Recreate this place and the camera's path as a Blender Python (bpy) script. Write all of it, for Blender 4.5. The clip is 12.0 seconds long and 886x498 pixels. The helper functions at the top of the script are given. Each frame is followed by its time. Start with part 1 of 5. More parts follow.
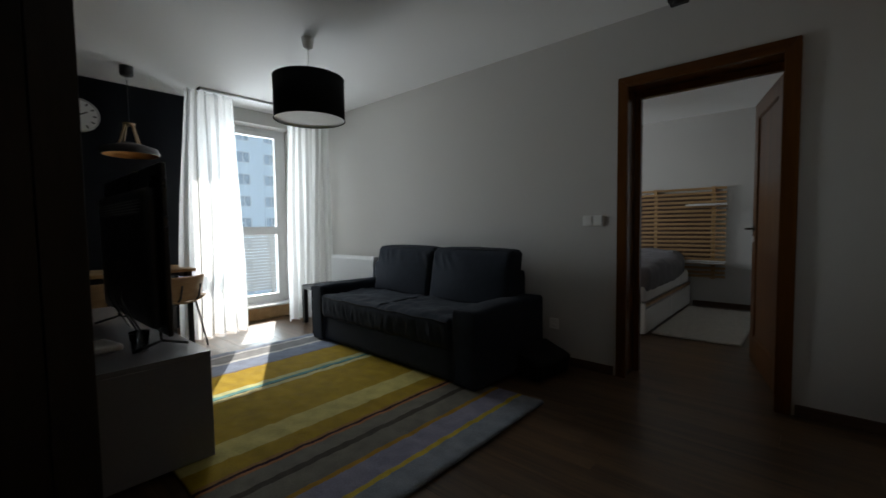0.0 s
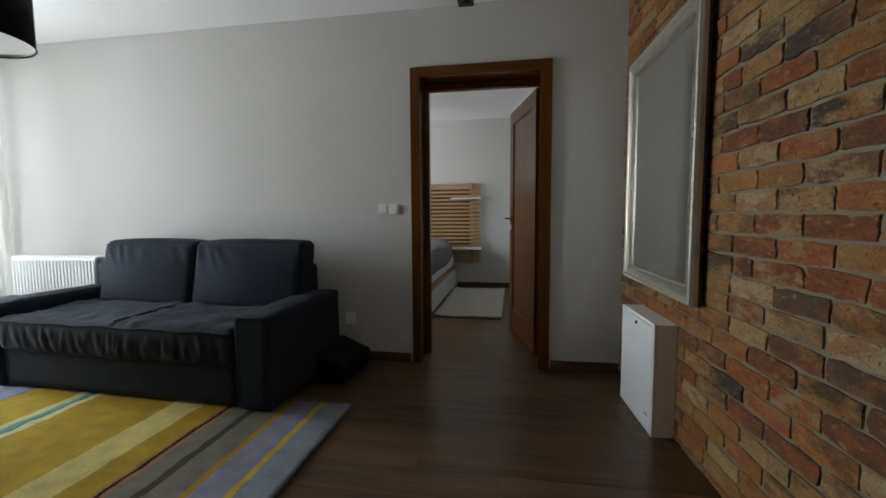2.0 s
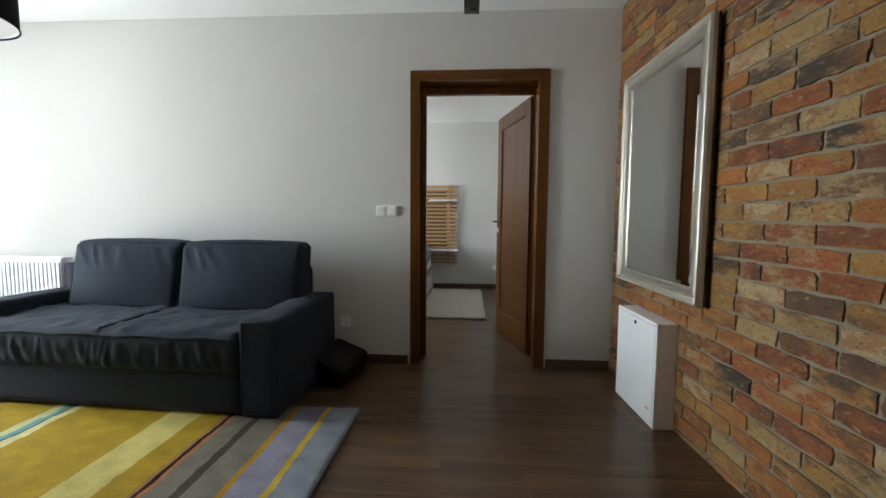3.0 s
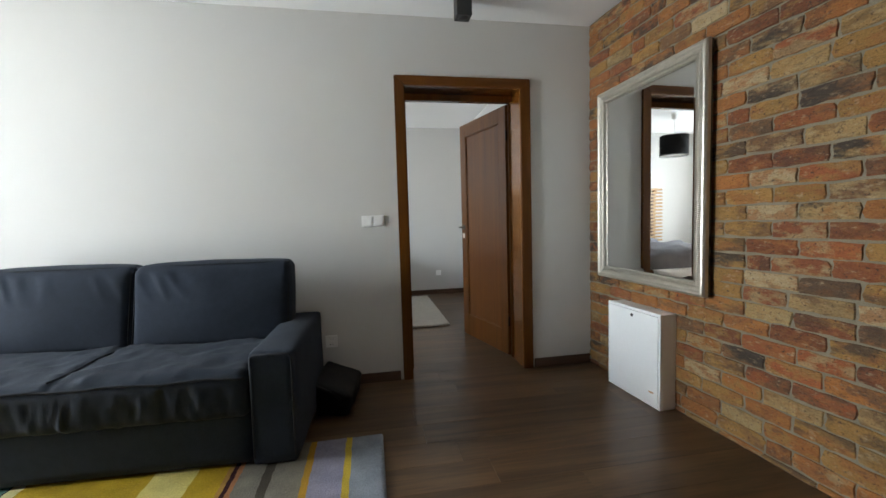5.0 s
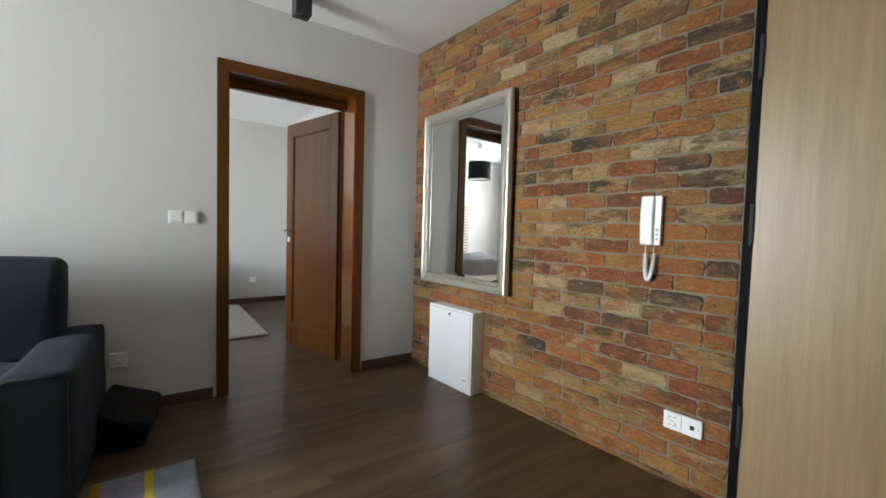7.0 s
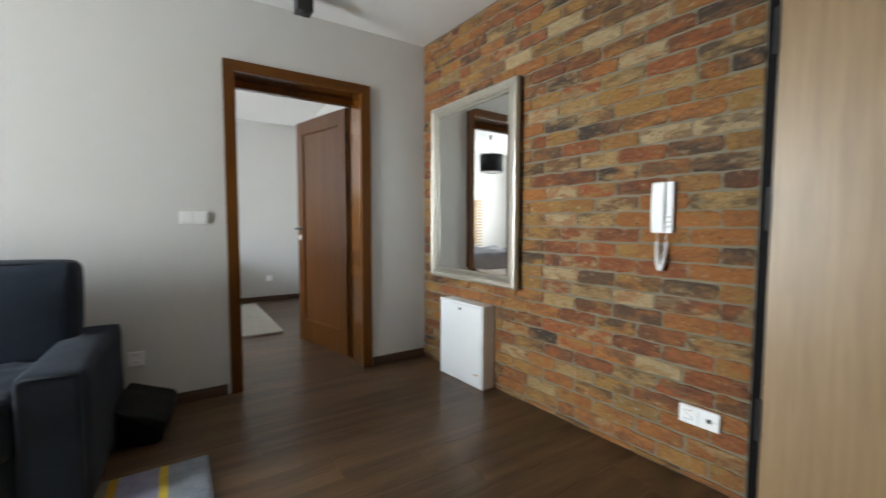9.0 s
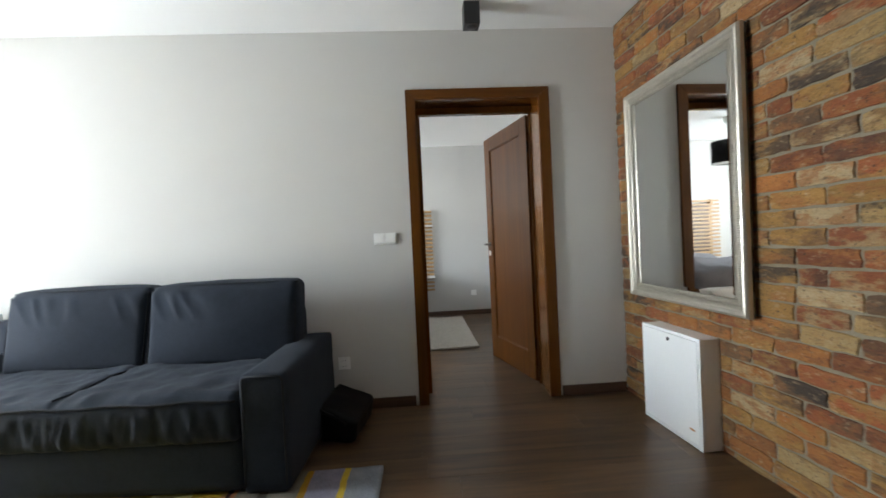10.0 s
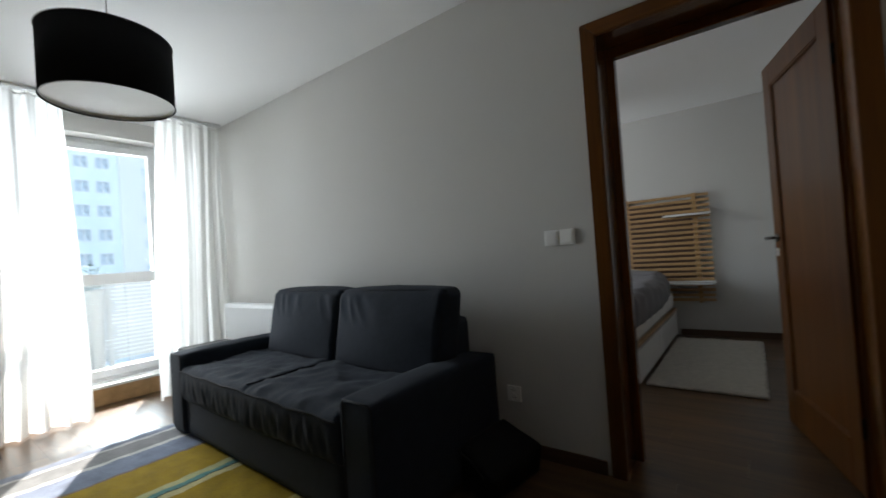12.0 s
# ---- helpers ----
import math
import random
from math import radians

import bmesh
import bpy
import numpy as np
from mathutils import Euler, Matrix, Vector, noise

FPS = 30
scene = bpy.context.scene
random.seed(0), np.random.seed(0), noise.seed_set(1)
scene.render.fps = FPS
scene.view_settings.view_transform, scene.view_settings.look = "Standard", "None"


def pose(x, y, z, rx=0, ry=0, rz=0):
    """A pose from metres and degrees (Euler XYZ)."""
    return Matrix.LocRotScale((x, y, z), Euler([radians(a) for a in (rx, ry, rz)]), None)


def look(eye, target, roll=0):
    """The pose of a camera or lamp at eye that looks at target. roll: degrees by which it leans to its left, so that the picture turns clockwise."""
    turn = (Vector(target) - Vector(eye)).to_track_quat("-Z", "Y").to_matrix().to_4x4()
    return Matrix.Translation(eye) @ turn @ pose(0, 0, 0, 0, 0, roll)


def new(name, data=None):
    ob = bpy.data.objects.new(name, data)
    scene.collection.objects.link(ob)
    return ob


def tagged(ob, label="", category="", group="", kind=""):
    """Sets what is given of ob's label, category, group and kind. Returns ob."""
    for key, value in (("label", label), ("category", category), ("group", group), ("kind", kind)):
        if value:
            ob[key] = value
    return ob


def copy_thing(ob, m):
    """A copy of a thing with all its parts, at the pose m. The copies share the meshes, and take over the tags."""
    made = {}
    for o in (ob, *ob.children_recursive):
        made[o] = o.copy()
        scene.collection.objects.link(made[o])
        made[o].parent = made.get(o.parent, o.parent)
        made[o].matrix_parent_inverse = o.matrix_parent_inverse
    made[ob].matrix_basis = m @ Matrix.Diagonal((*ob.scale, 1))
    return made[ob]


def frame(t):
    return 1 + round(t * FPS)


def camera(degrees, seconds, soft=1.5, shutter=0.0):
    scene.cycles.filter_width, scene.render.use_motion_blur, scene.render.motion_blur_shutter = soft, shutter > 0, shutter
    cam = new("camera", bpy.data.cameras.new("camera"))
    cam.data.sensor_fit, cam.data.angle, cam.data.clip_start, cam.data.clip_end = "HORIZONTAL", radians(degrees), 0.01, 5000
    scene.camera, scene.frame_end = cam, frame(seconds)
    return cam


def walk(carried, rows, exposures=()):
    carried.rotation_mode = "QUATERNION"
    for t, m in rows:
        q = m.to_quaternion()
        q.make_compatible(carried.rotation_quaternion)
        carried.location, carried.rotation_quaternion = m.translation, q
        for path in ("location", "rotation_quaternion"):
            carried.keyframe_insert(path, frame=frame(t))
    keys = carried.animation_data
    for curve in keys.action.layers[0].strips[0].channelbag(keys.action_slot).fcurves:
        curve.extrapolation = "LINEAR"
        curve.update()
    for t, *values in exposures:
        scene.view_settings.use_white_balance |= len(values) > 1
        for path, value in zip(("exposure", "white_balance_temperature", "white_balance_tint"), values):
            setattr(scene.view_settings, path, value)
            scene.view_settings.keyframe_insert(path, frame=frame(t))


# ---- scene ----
cam = camera(94.3, 12.0, shutter=0.35)
PATH = [
    (0, (0.143, 0.648, 1.111), (-1.182, 2.143, 1.002), -0.8),
    (0.5, (0.163, 0.668, 1.103), (-0.951, 2.326, 1.006), 0.0),
    (1, (0.152, 0.65, 1.097), (-0.608, 2.497, 0.99), -1.3),
    (1.5, (0.044, 0.686, 1.071), (-0.533, 2.598, 0.959), 0.0),
    (2, (-0.156, 0.777, 1.085), (-0.49, 2.743, 0.926), -0.4),
    (2.5, (-0.263, 0.78, 1.08), (-0.502, 2.758, 0.905), 0.6),
    (3, (-0.449, 0.714, 1.101), (-0.577, 2.704, 0.945), 0.4),
    (3.2, (-0.503, 0.699, 1.086), (-0.555, 2.698, 1.033), 0.8),
    (4.8, (-1.047, 0.797, 1.116), (-0.721, 2.767, 0.999), -1.8),
    (5, (-1.086, 0.805, 1.13), (-0.735, 2.769, 0.992), -1.6),
    (5.5, (-1.198, 0.807, 1.114), (-0.556, 2.699, 1.032), -1.0),
    (6, (-1.234, 0.774, 1.122), (-0.348, 2.564, 1.019), 0.2),
    (6.5, (-1.22, 0.77, 1.115), (-0.174, 2.472, 1.014), 1.4),
    (7, (-1.211, 0.766, 1.108), (-0.056, 2.396, 1.014), 1.6),
    (7.2, (-1.207, 0.763, 1.103), (-0.018, 2.369, 1.013), 1.7),
    (8.8, (-1.194, 0.752, 1.108), (0.039, 2.324, 1.001), 0.9),
    (9, (-1.15, 0.756, 1.1), (-0.063, 2.431, 0.981), 0.1),
    (9.5, (-0.967, 0.817, 1.063), (-0.503, 2.76, 0.968), 3.2),
    (10, (-0.828, 0.91, 1.096), (-0.716, 2.906, 1.065), -2.7),
    (10.5, (-0.709, 1.079, 1.098), (-0.86, 3.074, 1.106), -0.9),
    (11, (-0.55, 1.295, 1.127), (-0.904, 3.264, 1.117), -1.5),
    (11.5, (-0.38, 1.515, 1.117), (-1.196, 3.341, 1.116), 0.3),
    (12, (-0.29, 1.705, 1.092), (-1.491, 3.304, 1.122), -4.0),
]
EXPOSURES = [(0.0, 0.8), (0.5, 0.5), (1.0, 0.72), (1.5, 1.4), (2.0, 2.25), (2.5, 2.8), (3.0, 3.0), (5.0, 3.15), (6.5, 3.4), (7.0, 3.45), (9.0, 3.45), (9.5, 3.4), (10.0, 3.35), (10.5, 3.15), (11.0, 2.8), (11.5, 2.45), (12.0, 1.65)]
walk(cam, [(t, look(eye, target, roll)) for t, eye, target, roll in PATH], EXPOSURES)

# ---- world, sun and window light ----
SUN_TRAVEL = Vector((1.13, -0.62, -1.0))
world = bpy.data.worlds.new("sky")
scene.world = world
world.use_nodes = True
sky = world.node_tree.nodes.new("ShaderNodeTexSky")
sky.sky_type, sky.sun_disc = "NISHITA", False
sky.sun_elevation = math.atan2(1.0, math.hypot(1.13, 0.62))
sky.sun_rotation = math.atan2(-1.13, 0.62)
world.node_tree.links.new(sky.outputs[0], world.node_tree.nodes["Background"].inputs[0])
world.node_tree.nodes["Background"].inputs[1].default_value = 0.15

sun = new("sun", bpy.data.lights.new("sun", "SUN"))
sun.data.energy, sun.data.angle, sun.data.color = 5.0, radians(0.5), (1.0, 0.95, 0.88)
sun.matrix_basis = look((0, 0, 20), Vector((0, 0, 20)) + SUN_TRAVEL)


def window_light(name, eye, target, w, h, power, color):
    lamp = new(name, bpy.data.lights.new(name, "AREA"))
    lamp.data.shape, lamp.data.size, lamp.data.size_y = "RECTANGLE", w, h
    lamp.data.energy, lamp.data.color = power, color
    lamp.data.spread = radians(125)
    lamp.matrix_basis = look(eye, target)
    return lamp


window_light("balcony_daylight", (-5.12, 2.81, 1.30), (-3.0, 2.52, 1.24), 1.0, 2.1, 20.5, (0.86, 0.94, 1.0))
window_light("bedroom_daylight", (-4.02, 5.55, 1.6), (-2.0, 6.45, 1.58), 1.6, 1.4, 8.5, (0.88, 0.95, 1.0))

# ---- plan ----
NORTH, EAST, WEST, SOUTH, CEIL = 3.70, 0.60, -4.85, -1.60, 2.53
BED_S, BED_N, BED_W = 3.95, 7.06, -3.90


# the brick wall is not quite square to the sofa wall: all that is fixed to it turns about the room's corner
ON_BRICK = pose(EAST - 0.020, NORTH, 0, 0, 0, 3.15) @ pose(-EAST, -NORTH, 0)
# the mirror hangs with its near edge a little off the wall
ON_MIRROR = pose(EAST - 0.013, NORTH, 0, 0, 0, 1.5) @ pose(-EAST, -NORTH, 0)

# ---- mesh helpers ----
def box(x0, x1, y0, y1, z0, z1, bevel=0.0, seg=1, bm=None):
    """A box with rounded edges, added to bm where one is given."""
    own = bmesh.new()
    bmesh.ops.create_cube(own, size=1.0)
    for v in own.verts:
        v.co = Vector((x0 + (v.co.x + 0.5) * (x1 - x0), y0 + (v.co.y + 0.5) * (y1 - y0), z0 + (v.co.z + 0.5) * (z1 - z0)))
    if bevel > 0:
        bmesh.ops.bevel(own, geom=own.edges[:], offset=bevel, segments=seg, profile=0.6, affect="EDGES", clamp_overlap=True)
    if bm is None:
        return own
    merge(bm, own)
    return bm


def merge(bm, own):
    me = bpy.data.meshes.new("tmp")
    own.to_mesh(me)
    own.free()
    bm.from_mesh(me)
    bpy.data.meshes.remove(me)


def tube(points, radius, seg=8, bm=None, closed=False):
    """A round rod along points."""
    own = bmesh.new()
    pts = [Vector(p) for p in points]
    rings = []
    for i, p in enumerate(pts):
        a = pts[i - 1] if i > 0 else (pts[-1] if closed else p)
        b = pts[(i + 1) % len(pts)] if i < len(pts) - 1 or closed else p
        d = (b - a).normalized()
        u = d.cross(Vector((0, 0, 1)))
        u = d.cross(Vector((1, 0, 0))) if u.length < 0.2 else u
        u.normalize()
        w = d.cross(u)
        rings.append([own.verts.new(p + radius * (math.cos(k * math.tau / seg) * u + math.sin(k * math.tau / seg) * w)) for k in range(seg)])
    pairs = list(zip(rings, rings[1:])) + ([(rings[-1], rings[0])] if closed else [])
    for r0, r1 in pairs:
        for k in range(seg):
            own.faces.new((r0[k], r0[(k + 1) % seg], r1[(k + 1) % seg], r1[k]))
    if not closed:
        own.faces.new(rings[0][::-1])
        own.faces.new(rings[-1])
    bmesh.ops.recalc_face_normals(own, faces=own.faces[:])
    if bm is None:
        return own
    merge(bm, own)
    return bm


def lathe(profile, seg=40, cx=0.0, cy=0.0, close=False):
    """A turned body from (radius, z) pairs."""
    bm = bmesh.new()
    rings = [[bm.verts.new((cx + r * math.cos(k * math.tau / seg), cy + r * math.sin(k * math.tau / seg), z)) for k in range(seg)] for r, z in profile]
    pairs = list(zip(rings, rings[1:])) + ([(rings[-1], rings[0])] if close else [])
    for r0, r1 in pairs:
        for k in range(seg):
            bm.faces.new((r0[k], r0[(k + 1) % seg], r1[(k + 1) % seg], r1[k]))
    if not close:
        bm.faces.new(rings[0][::-1])
        bm.faces.new(rings[-1])
    bmesh.ops.recalc_face_normals(bm, faces=bm.faces[:])
    return bm


def soft_box(x0, x1, y0, y1, z0, z1, n=(24, 12, 10), r=0.06, puff=(0, 0, 0), shape=None):
    """A padded block: rounded edges of radius r, faces blown out by puff, then shape(point, unit place) moves its points."""
    lo, hi = Vector((x0, y0, z0)), Vector((x1, y1, z1))
    size, mid = hi - lo, (hi + lo) / 2
    bm = bmesh.new()
    seen = {}

    def vert(i, j, k):
        key = (i, j, k)
        if key not in seen:
            u = Vector((2 * i / n[0] - 1, 2 * j / n[1] - 1, 2 * k / n[2] - 1))
            p = Vector((u[a] * size[a] / 2 for a in range(3)))
            rr = min(r, *(s / 2 * 0.98 for s in size))
            inner = Vector((max(-size[a] / 2 + rr, min(size[a] / 2 - rr, p[a])) for a in range(3)))
            d = p - inner
            if d.length > 1e-6:
                p = inner + d.normalized() * min(d.length, rr) if sum(abs(c) > 1e-6 for c in d) > 1 else p
            for a in range(3):
                b, c = (a + 1) % 3, (a + 2) % 3
                p[a] += u[a] * puff[a] * (1 - u[b] ** 2) * (1 - u[c] ** 2)
            p += mid
            if shape:
                p = shape(p, u)
            seen[key] = bm.verts.new(p)
        return seen[key]

    for a in range(3):
        b, c = (a + 1) % 3, (a + 2) % 3
        for side in (0, n[a]):
            for i in range(n[b]):
                for j in range(n[c]):
                    q = []
                    for di, dj in ((0, 0), (1, 0), (1, 1), (0, 1)):
                        idx = [0, 0, 0]
                        idx[a], idx[b], idx[c] = side, i + di, j + dj
                        q.append(vert(*idx))
                    bm.faces.new(q if side else q[::-1])
    return bm


def thing(name, loc=(0, 0, 0), rz=0.0, label="", category="", group="", kind=""):
    ob = new(name)
    ob.empty_display_size = 0.1
    ob.matrix_basis = pose(*loc, 0, 0, rz)
    return tagged(ob, label, category, group, kind)


def part(name, bm, material, parent=None, label="", smooth=False):
    """Links a bmesh as one mesh object under a thing or a part, in the thing's own coordinates."""
    me = bpy.data.meshes.new(name)
    if smooth:
        for f in bm.faces:
            f.smooth = True
    bm.to_mesh(me)
    bm.free()
    me.materials.append(material)
    ob = new(name, me)
    ob.parent = parent
    return tagged(ob, label)


def on_brick(ob, turn=ON_BRICK):
    ob.matrix_basis = turn @ ob.matrix_basis
    return ob


def single(name, bm, material, label="", category="", group="", kind="", smooth=False):
    return tagged(part(name, bm, material, None, "", smooth), label, category, group, kind)


# ---- materials ----
def mat(name, color, rough=0.6, vary=0.12, scale=6.0, fine=60.0, bump=0.15, depth=0.002, metal=0.0, coat=0.0, stretch=(1, 1, 1), tint=None, spec=0.5):
    """A painted, woven or grained surface: two scales of noise move the colour, the gloss and the relief."""
    m = bpy.data.materials.new(name)
    m.use_nodes = True
    n, l = m.node_tree.nodes, m.node_tree.links
    b = n["Principled BSDF"]
    co = n.new("ShaderNodeTexCoord")
    mp = n.new("ShaderNodeMapping")
    mp.inputs["Scale"].default_value = stretch
    l.new(co.outputs["Object"], mp.inputs["Vector"])
    big, small = n.new("ShaderNodeTexNoise"), n.new("ShaderNodeTexNoise")
    big.inputs["Scale"].default_value, small.inputs["Scale"].default_value = scale, fine
    big.inputs["Detail"].default_value, small.inputs["Detail"].default_value = 4, 3
    l.new(mp.outputs[0], big.inputs["Vector"])
    l.new(mp.outputs[0], small.inputs["Vector"])
    add = n.new("ShaderNodeMath")
    add.operation = "ADD"
    l.new(big.outputs[0], add.inputs[0])
    l.new(small.outputs[0], add.inputs[1])
    half = n.new("ShaderNodeMapRange")
    half.inputs["From Min"].default_value, half.inputs["From Max"].default_value = 0.65, 1.35
    l.new(add.outputs[0], half.inputs["Value"])
    mix = n.new("ShaderNodeMix")
    mix.data_type = "RGBA"
    dark = tint or tuple(c * (1 - vary) for c in color)
    lite = tuple(min(1.0, c * (1 + vary)) for c in color)
    mix.inputs["A"].default_value, mix.inputs["B"].default_value = (*dark, 1), (*lite, 1)
    l.new(half.outputs[0], mix.inputs["Factor"])
    l.new(mix.outputs["Result"], b.inputs["Base Color"])
    rg = n.new("ShaderNodeMapRange")
    rg.inputs["To Min"].default_value, rg.inputs["To Max"].default_value = max(0.02, rough * 0.85), min(1, rough * 1.15)
    l.new(big.outputs[0], rg.inputs["Value"])
    l.new(rg.outputs[0], b.inputs["Roughness"])
    b.inputs["Metallic"].default_value = metal
    b.inputs["Specular IOR Level"].default_value = spec
    b.inputs["Coat Weight"].default_value = coat
    b.inputs["Coat Roughness"].default_value = 0.12
    if bump > 0:
        bp = n.new("ShaderNodeBump")
        bp.inputs["Strength"].default_value, bp.inputs["Distance"].default_value = bump, depth
        l.new(small.outputs[0], bp.inputs["Height"])
        l.new(bp.outputs[0], b.inputs["Normal"])
    return m


def plain_glass(name):
    m = bpy.data.materials.new(name)
    m.use_nodes = True
    n, l = m.node_tree.nodes, m.node_tree.links
    n.remove(n["Principled BSDF"])
    tr, gl, mx, fr = (n.new("ShaderNode" + k) for k in ("BsdfTransparent", "BsdfGlossy", "MixShader", "Fresnel"))
    tr.inputs[0].default_value = (0.93, 0.96, 0.96, 1)
    gl.inputs["Roughness"].default_value = 0.01
    fr.inputs["IOR"].default_value = 1.45
    l.new(fr.outputs[0], mx.inputs[0])
    l.new(tr.outputs[0], mx.inputs[1])
    l.new(gl.outputs[0], mx.inputs[2])
    l.new(mx.outputs[0], n["Material Output"].inputs[0])
    return m


def sheer_fabric(name):
    """Thin white voile: part of the light goes straight through, most is scattered to both sides."""
    m = bpy.data.materials.new(name)
    m.use_nodes = True
    n, l = m.node_tree.nodes, m.node_tree.links
    n.remove(n["Principled BSDF"])
    co, wv = n.new("ShaderNodeTexCoord"), n.new("ShaderNodeTexNoise")
    wv.inputs["Scale"].default_value = 220
    l.new(co.outputs["Object"], wv.inputs["Vector"])
    ramp = n.new("ShaderNodeMapRange")
    ramp.inputs["To Min"].default_value, ramp.inputs["To Max"].default_value = 0.08, 0.26
    l.new(wv.outputs[0], ramp.inputs["Value"])
    df, tl, tr, m1, m2 = (n.new("ShaderNode" + k) for k in ("BsdfDiffuse", "BsdfTranslucent", "BsdfTransparent", "MixShader", "MixShader"))
    df.inputs[0].default_value = (0.86, 0.86, 0.84, 1)
    tl.inputs[0].default_value = (0.90, 0.90, 0.885, 1)
    m1.inputs[0].default_value = 0.68
    l.new(df.outputs[0], m1.inputs[1])
    l.new(tl.outputs[0], m1.inputs[2])
    l.new(ramp.outputs[0], m2.inputs[0])
    l.new(m1.outputs[0], m2.inputs[1])
    l.new(tr.outputs[0], m2.inputs[2])
    l.new(m2.outputs[0], n["Material Output"].inputs[0])
    return m


def wood(name, light, dark, rough, grain=(3, 26, 26), per_object=False, coat=0.0, scale=1.0, bump=0.08, spec=0.5):
    """Wood with fibres along the axis where grain is smallest; boards differ where per_object is set."""
    m = bpy.data.materials.new(name)
    m.use_nodes = True
    n, l = m.node_tree.nodes, m.node_tree.links
    b = n["Principled BSDF"]
    co, mp = n.new("ShaderNodeTexCoord"), n.new("ShaderNodeMapping")
    mp.inputs["Scale"].default_value = [g * scale for g in grain]
    l.new(co.outputs["Object"], mp.inputs["Vector"])
    src = mp.outputs[0]
    info = n.new("ShaderNodeObjectInfo")
    if per_object:
        sh = n.new("ShaderNodeVectorMath")
        sh.operation = "MULTIPLY_ADD"
        sh.inputs[1].default_value = (37.0, 53.0, 71.0)
        l.new(info.outputs["Random"], sh.inputs[0])
        l.new(src, sh.inputs[2])
        src = sh.outputs[0]
    a, f = n.new("ShaderNodeTexNoise"), n.new("ShaderNodeTexNoise")
    a.inputs["Scale"].default_value, a.inputs["Detail"].default_value, a.inputs["Distortion"].default_value = 0.8, 5, 0.6
    f.inputs["Scale"].default_value, f.inputs["Detail"].default_value = 5.0, 3
    l.new(src, a.inputs["Vector"])
    l.new(src, f.inputs["Vector"])
    sm = n.new("ShaderNodeMath")
    sm.operation = "MULTIPLY_ADD"
    sm.inputs[1].default_value = 0.45
    l.new(f.outputs[0], sm.inputs[0])
    l.new(a.outputs[0], sm.inputs[2])
    out = sm.outputs[0]
    if per_object:
        pm = n.new("ShaderNodeMath")
        pm.operation = "MULTIPLY_ADD"
        pm.inputs[1].default_value = 0.14
        l.new(info.outputs["Random"], pm.inputs[0])
        l.new(out, pm.inputs[2])
        out = pm.outputs[0]
    rp = n.new("ShaderNodeMapRange")
    rp.inputs["From Min"].default_value, rp.inputs["From Max"].default_value = 0.5, 1.05 if per_object else 0.95
    l.new(out, rp.inputs["Value"])
    mix = n.new("ShaderNodeMix")
    mix.data_type = "RGBA"
    mix.inputs["A"].default_value, mix.inputs["B"].default_value = (*dark, 1), (*light, 1)
    l.new(rp.outputs[0], mix.inputs["Factor"])
    l.new(mix.outputs["Result"], b.inputs["Base Color"])
    rr = n.new("ShaderNodeMapRange")
    rr.inputs["To Min"].default_value, rr.inputs["To Max"].default_value = rough * 0.8, min(1, rough * 1.25)
    l.new(f.outputs[0], rr.inputs["Value"])
    l.new(rr.outputs[0], b.inputs["Roughness"])
    b.inputs["Coat Weight"].default_value, b.inputs["Coat Roughness"].default_value = coat, 0.1
    b.inputs["Specular IOR Level"].default_value = spec
    bp = n.new("ShaderNodeBump")
    bp.inputs["Strength"].default_value, bp.inputs["Distance"].default_value = bump, 0.001
    l.new(f.outputs[0], bp.inputs["Height"])
    l.new(bp.outputs[0], b.inputs["Normal"])
    return m


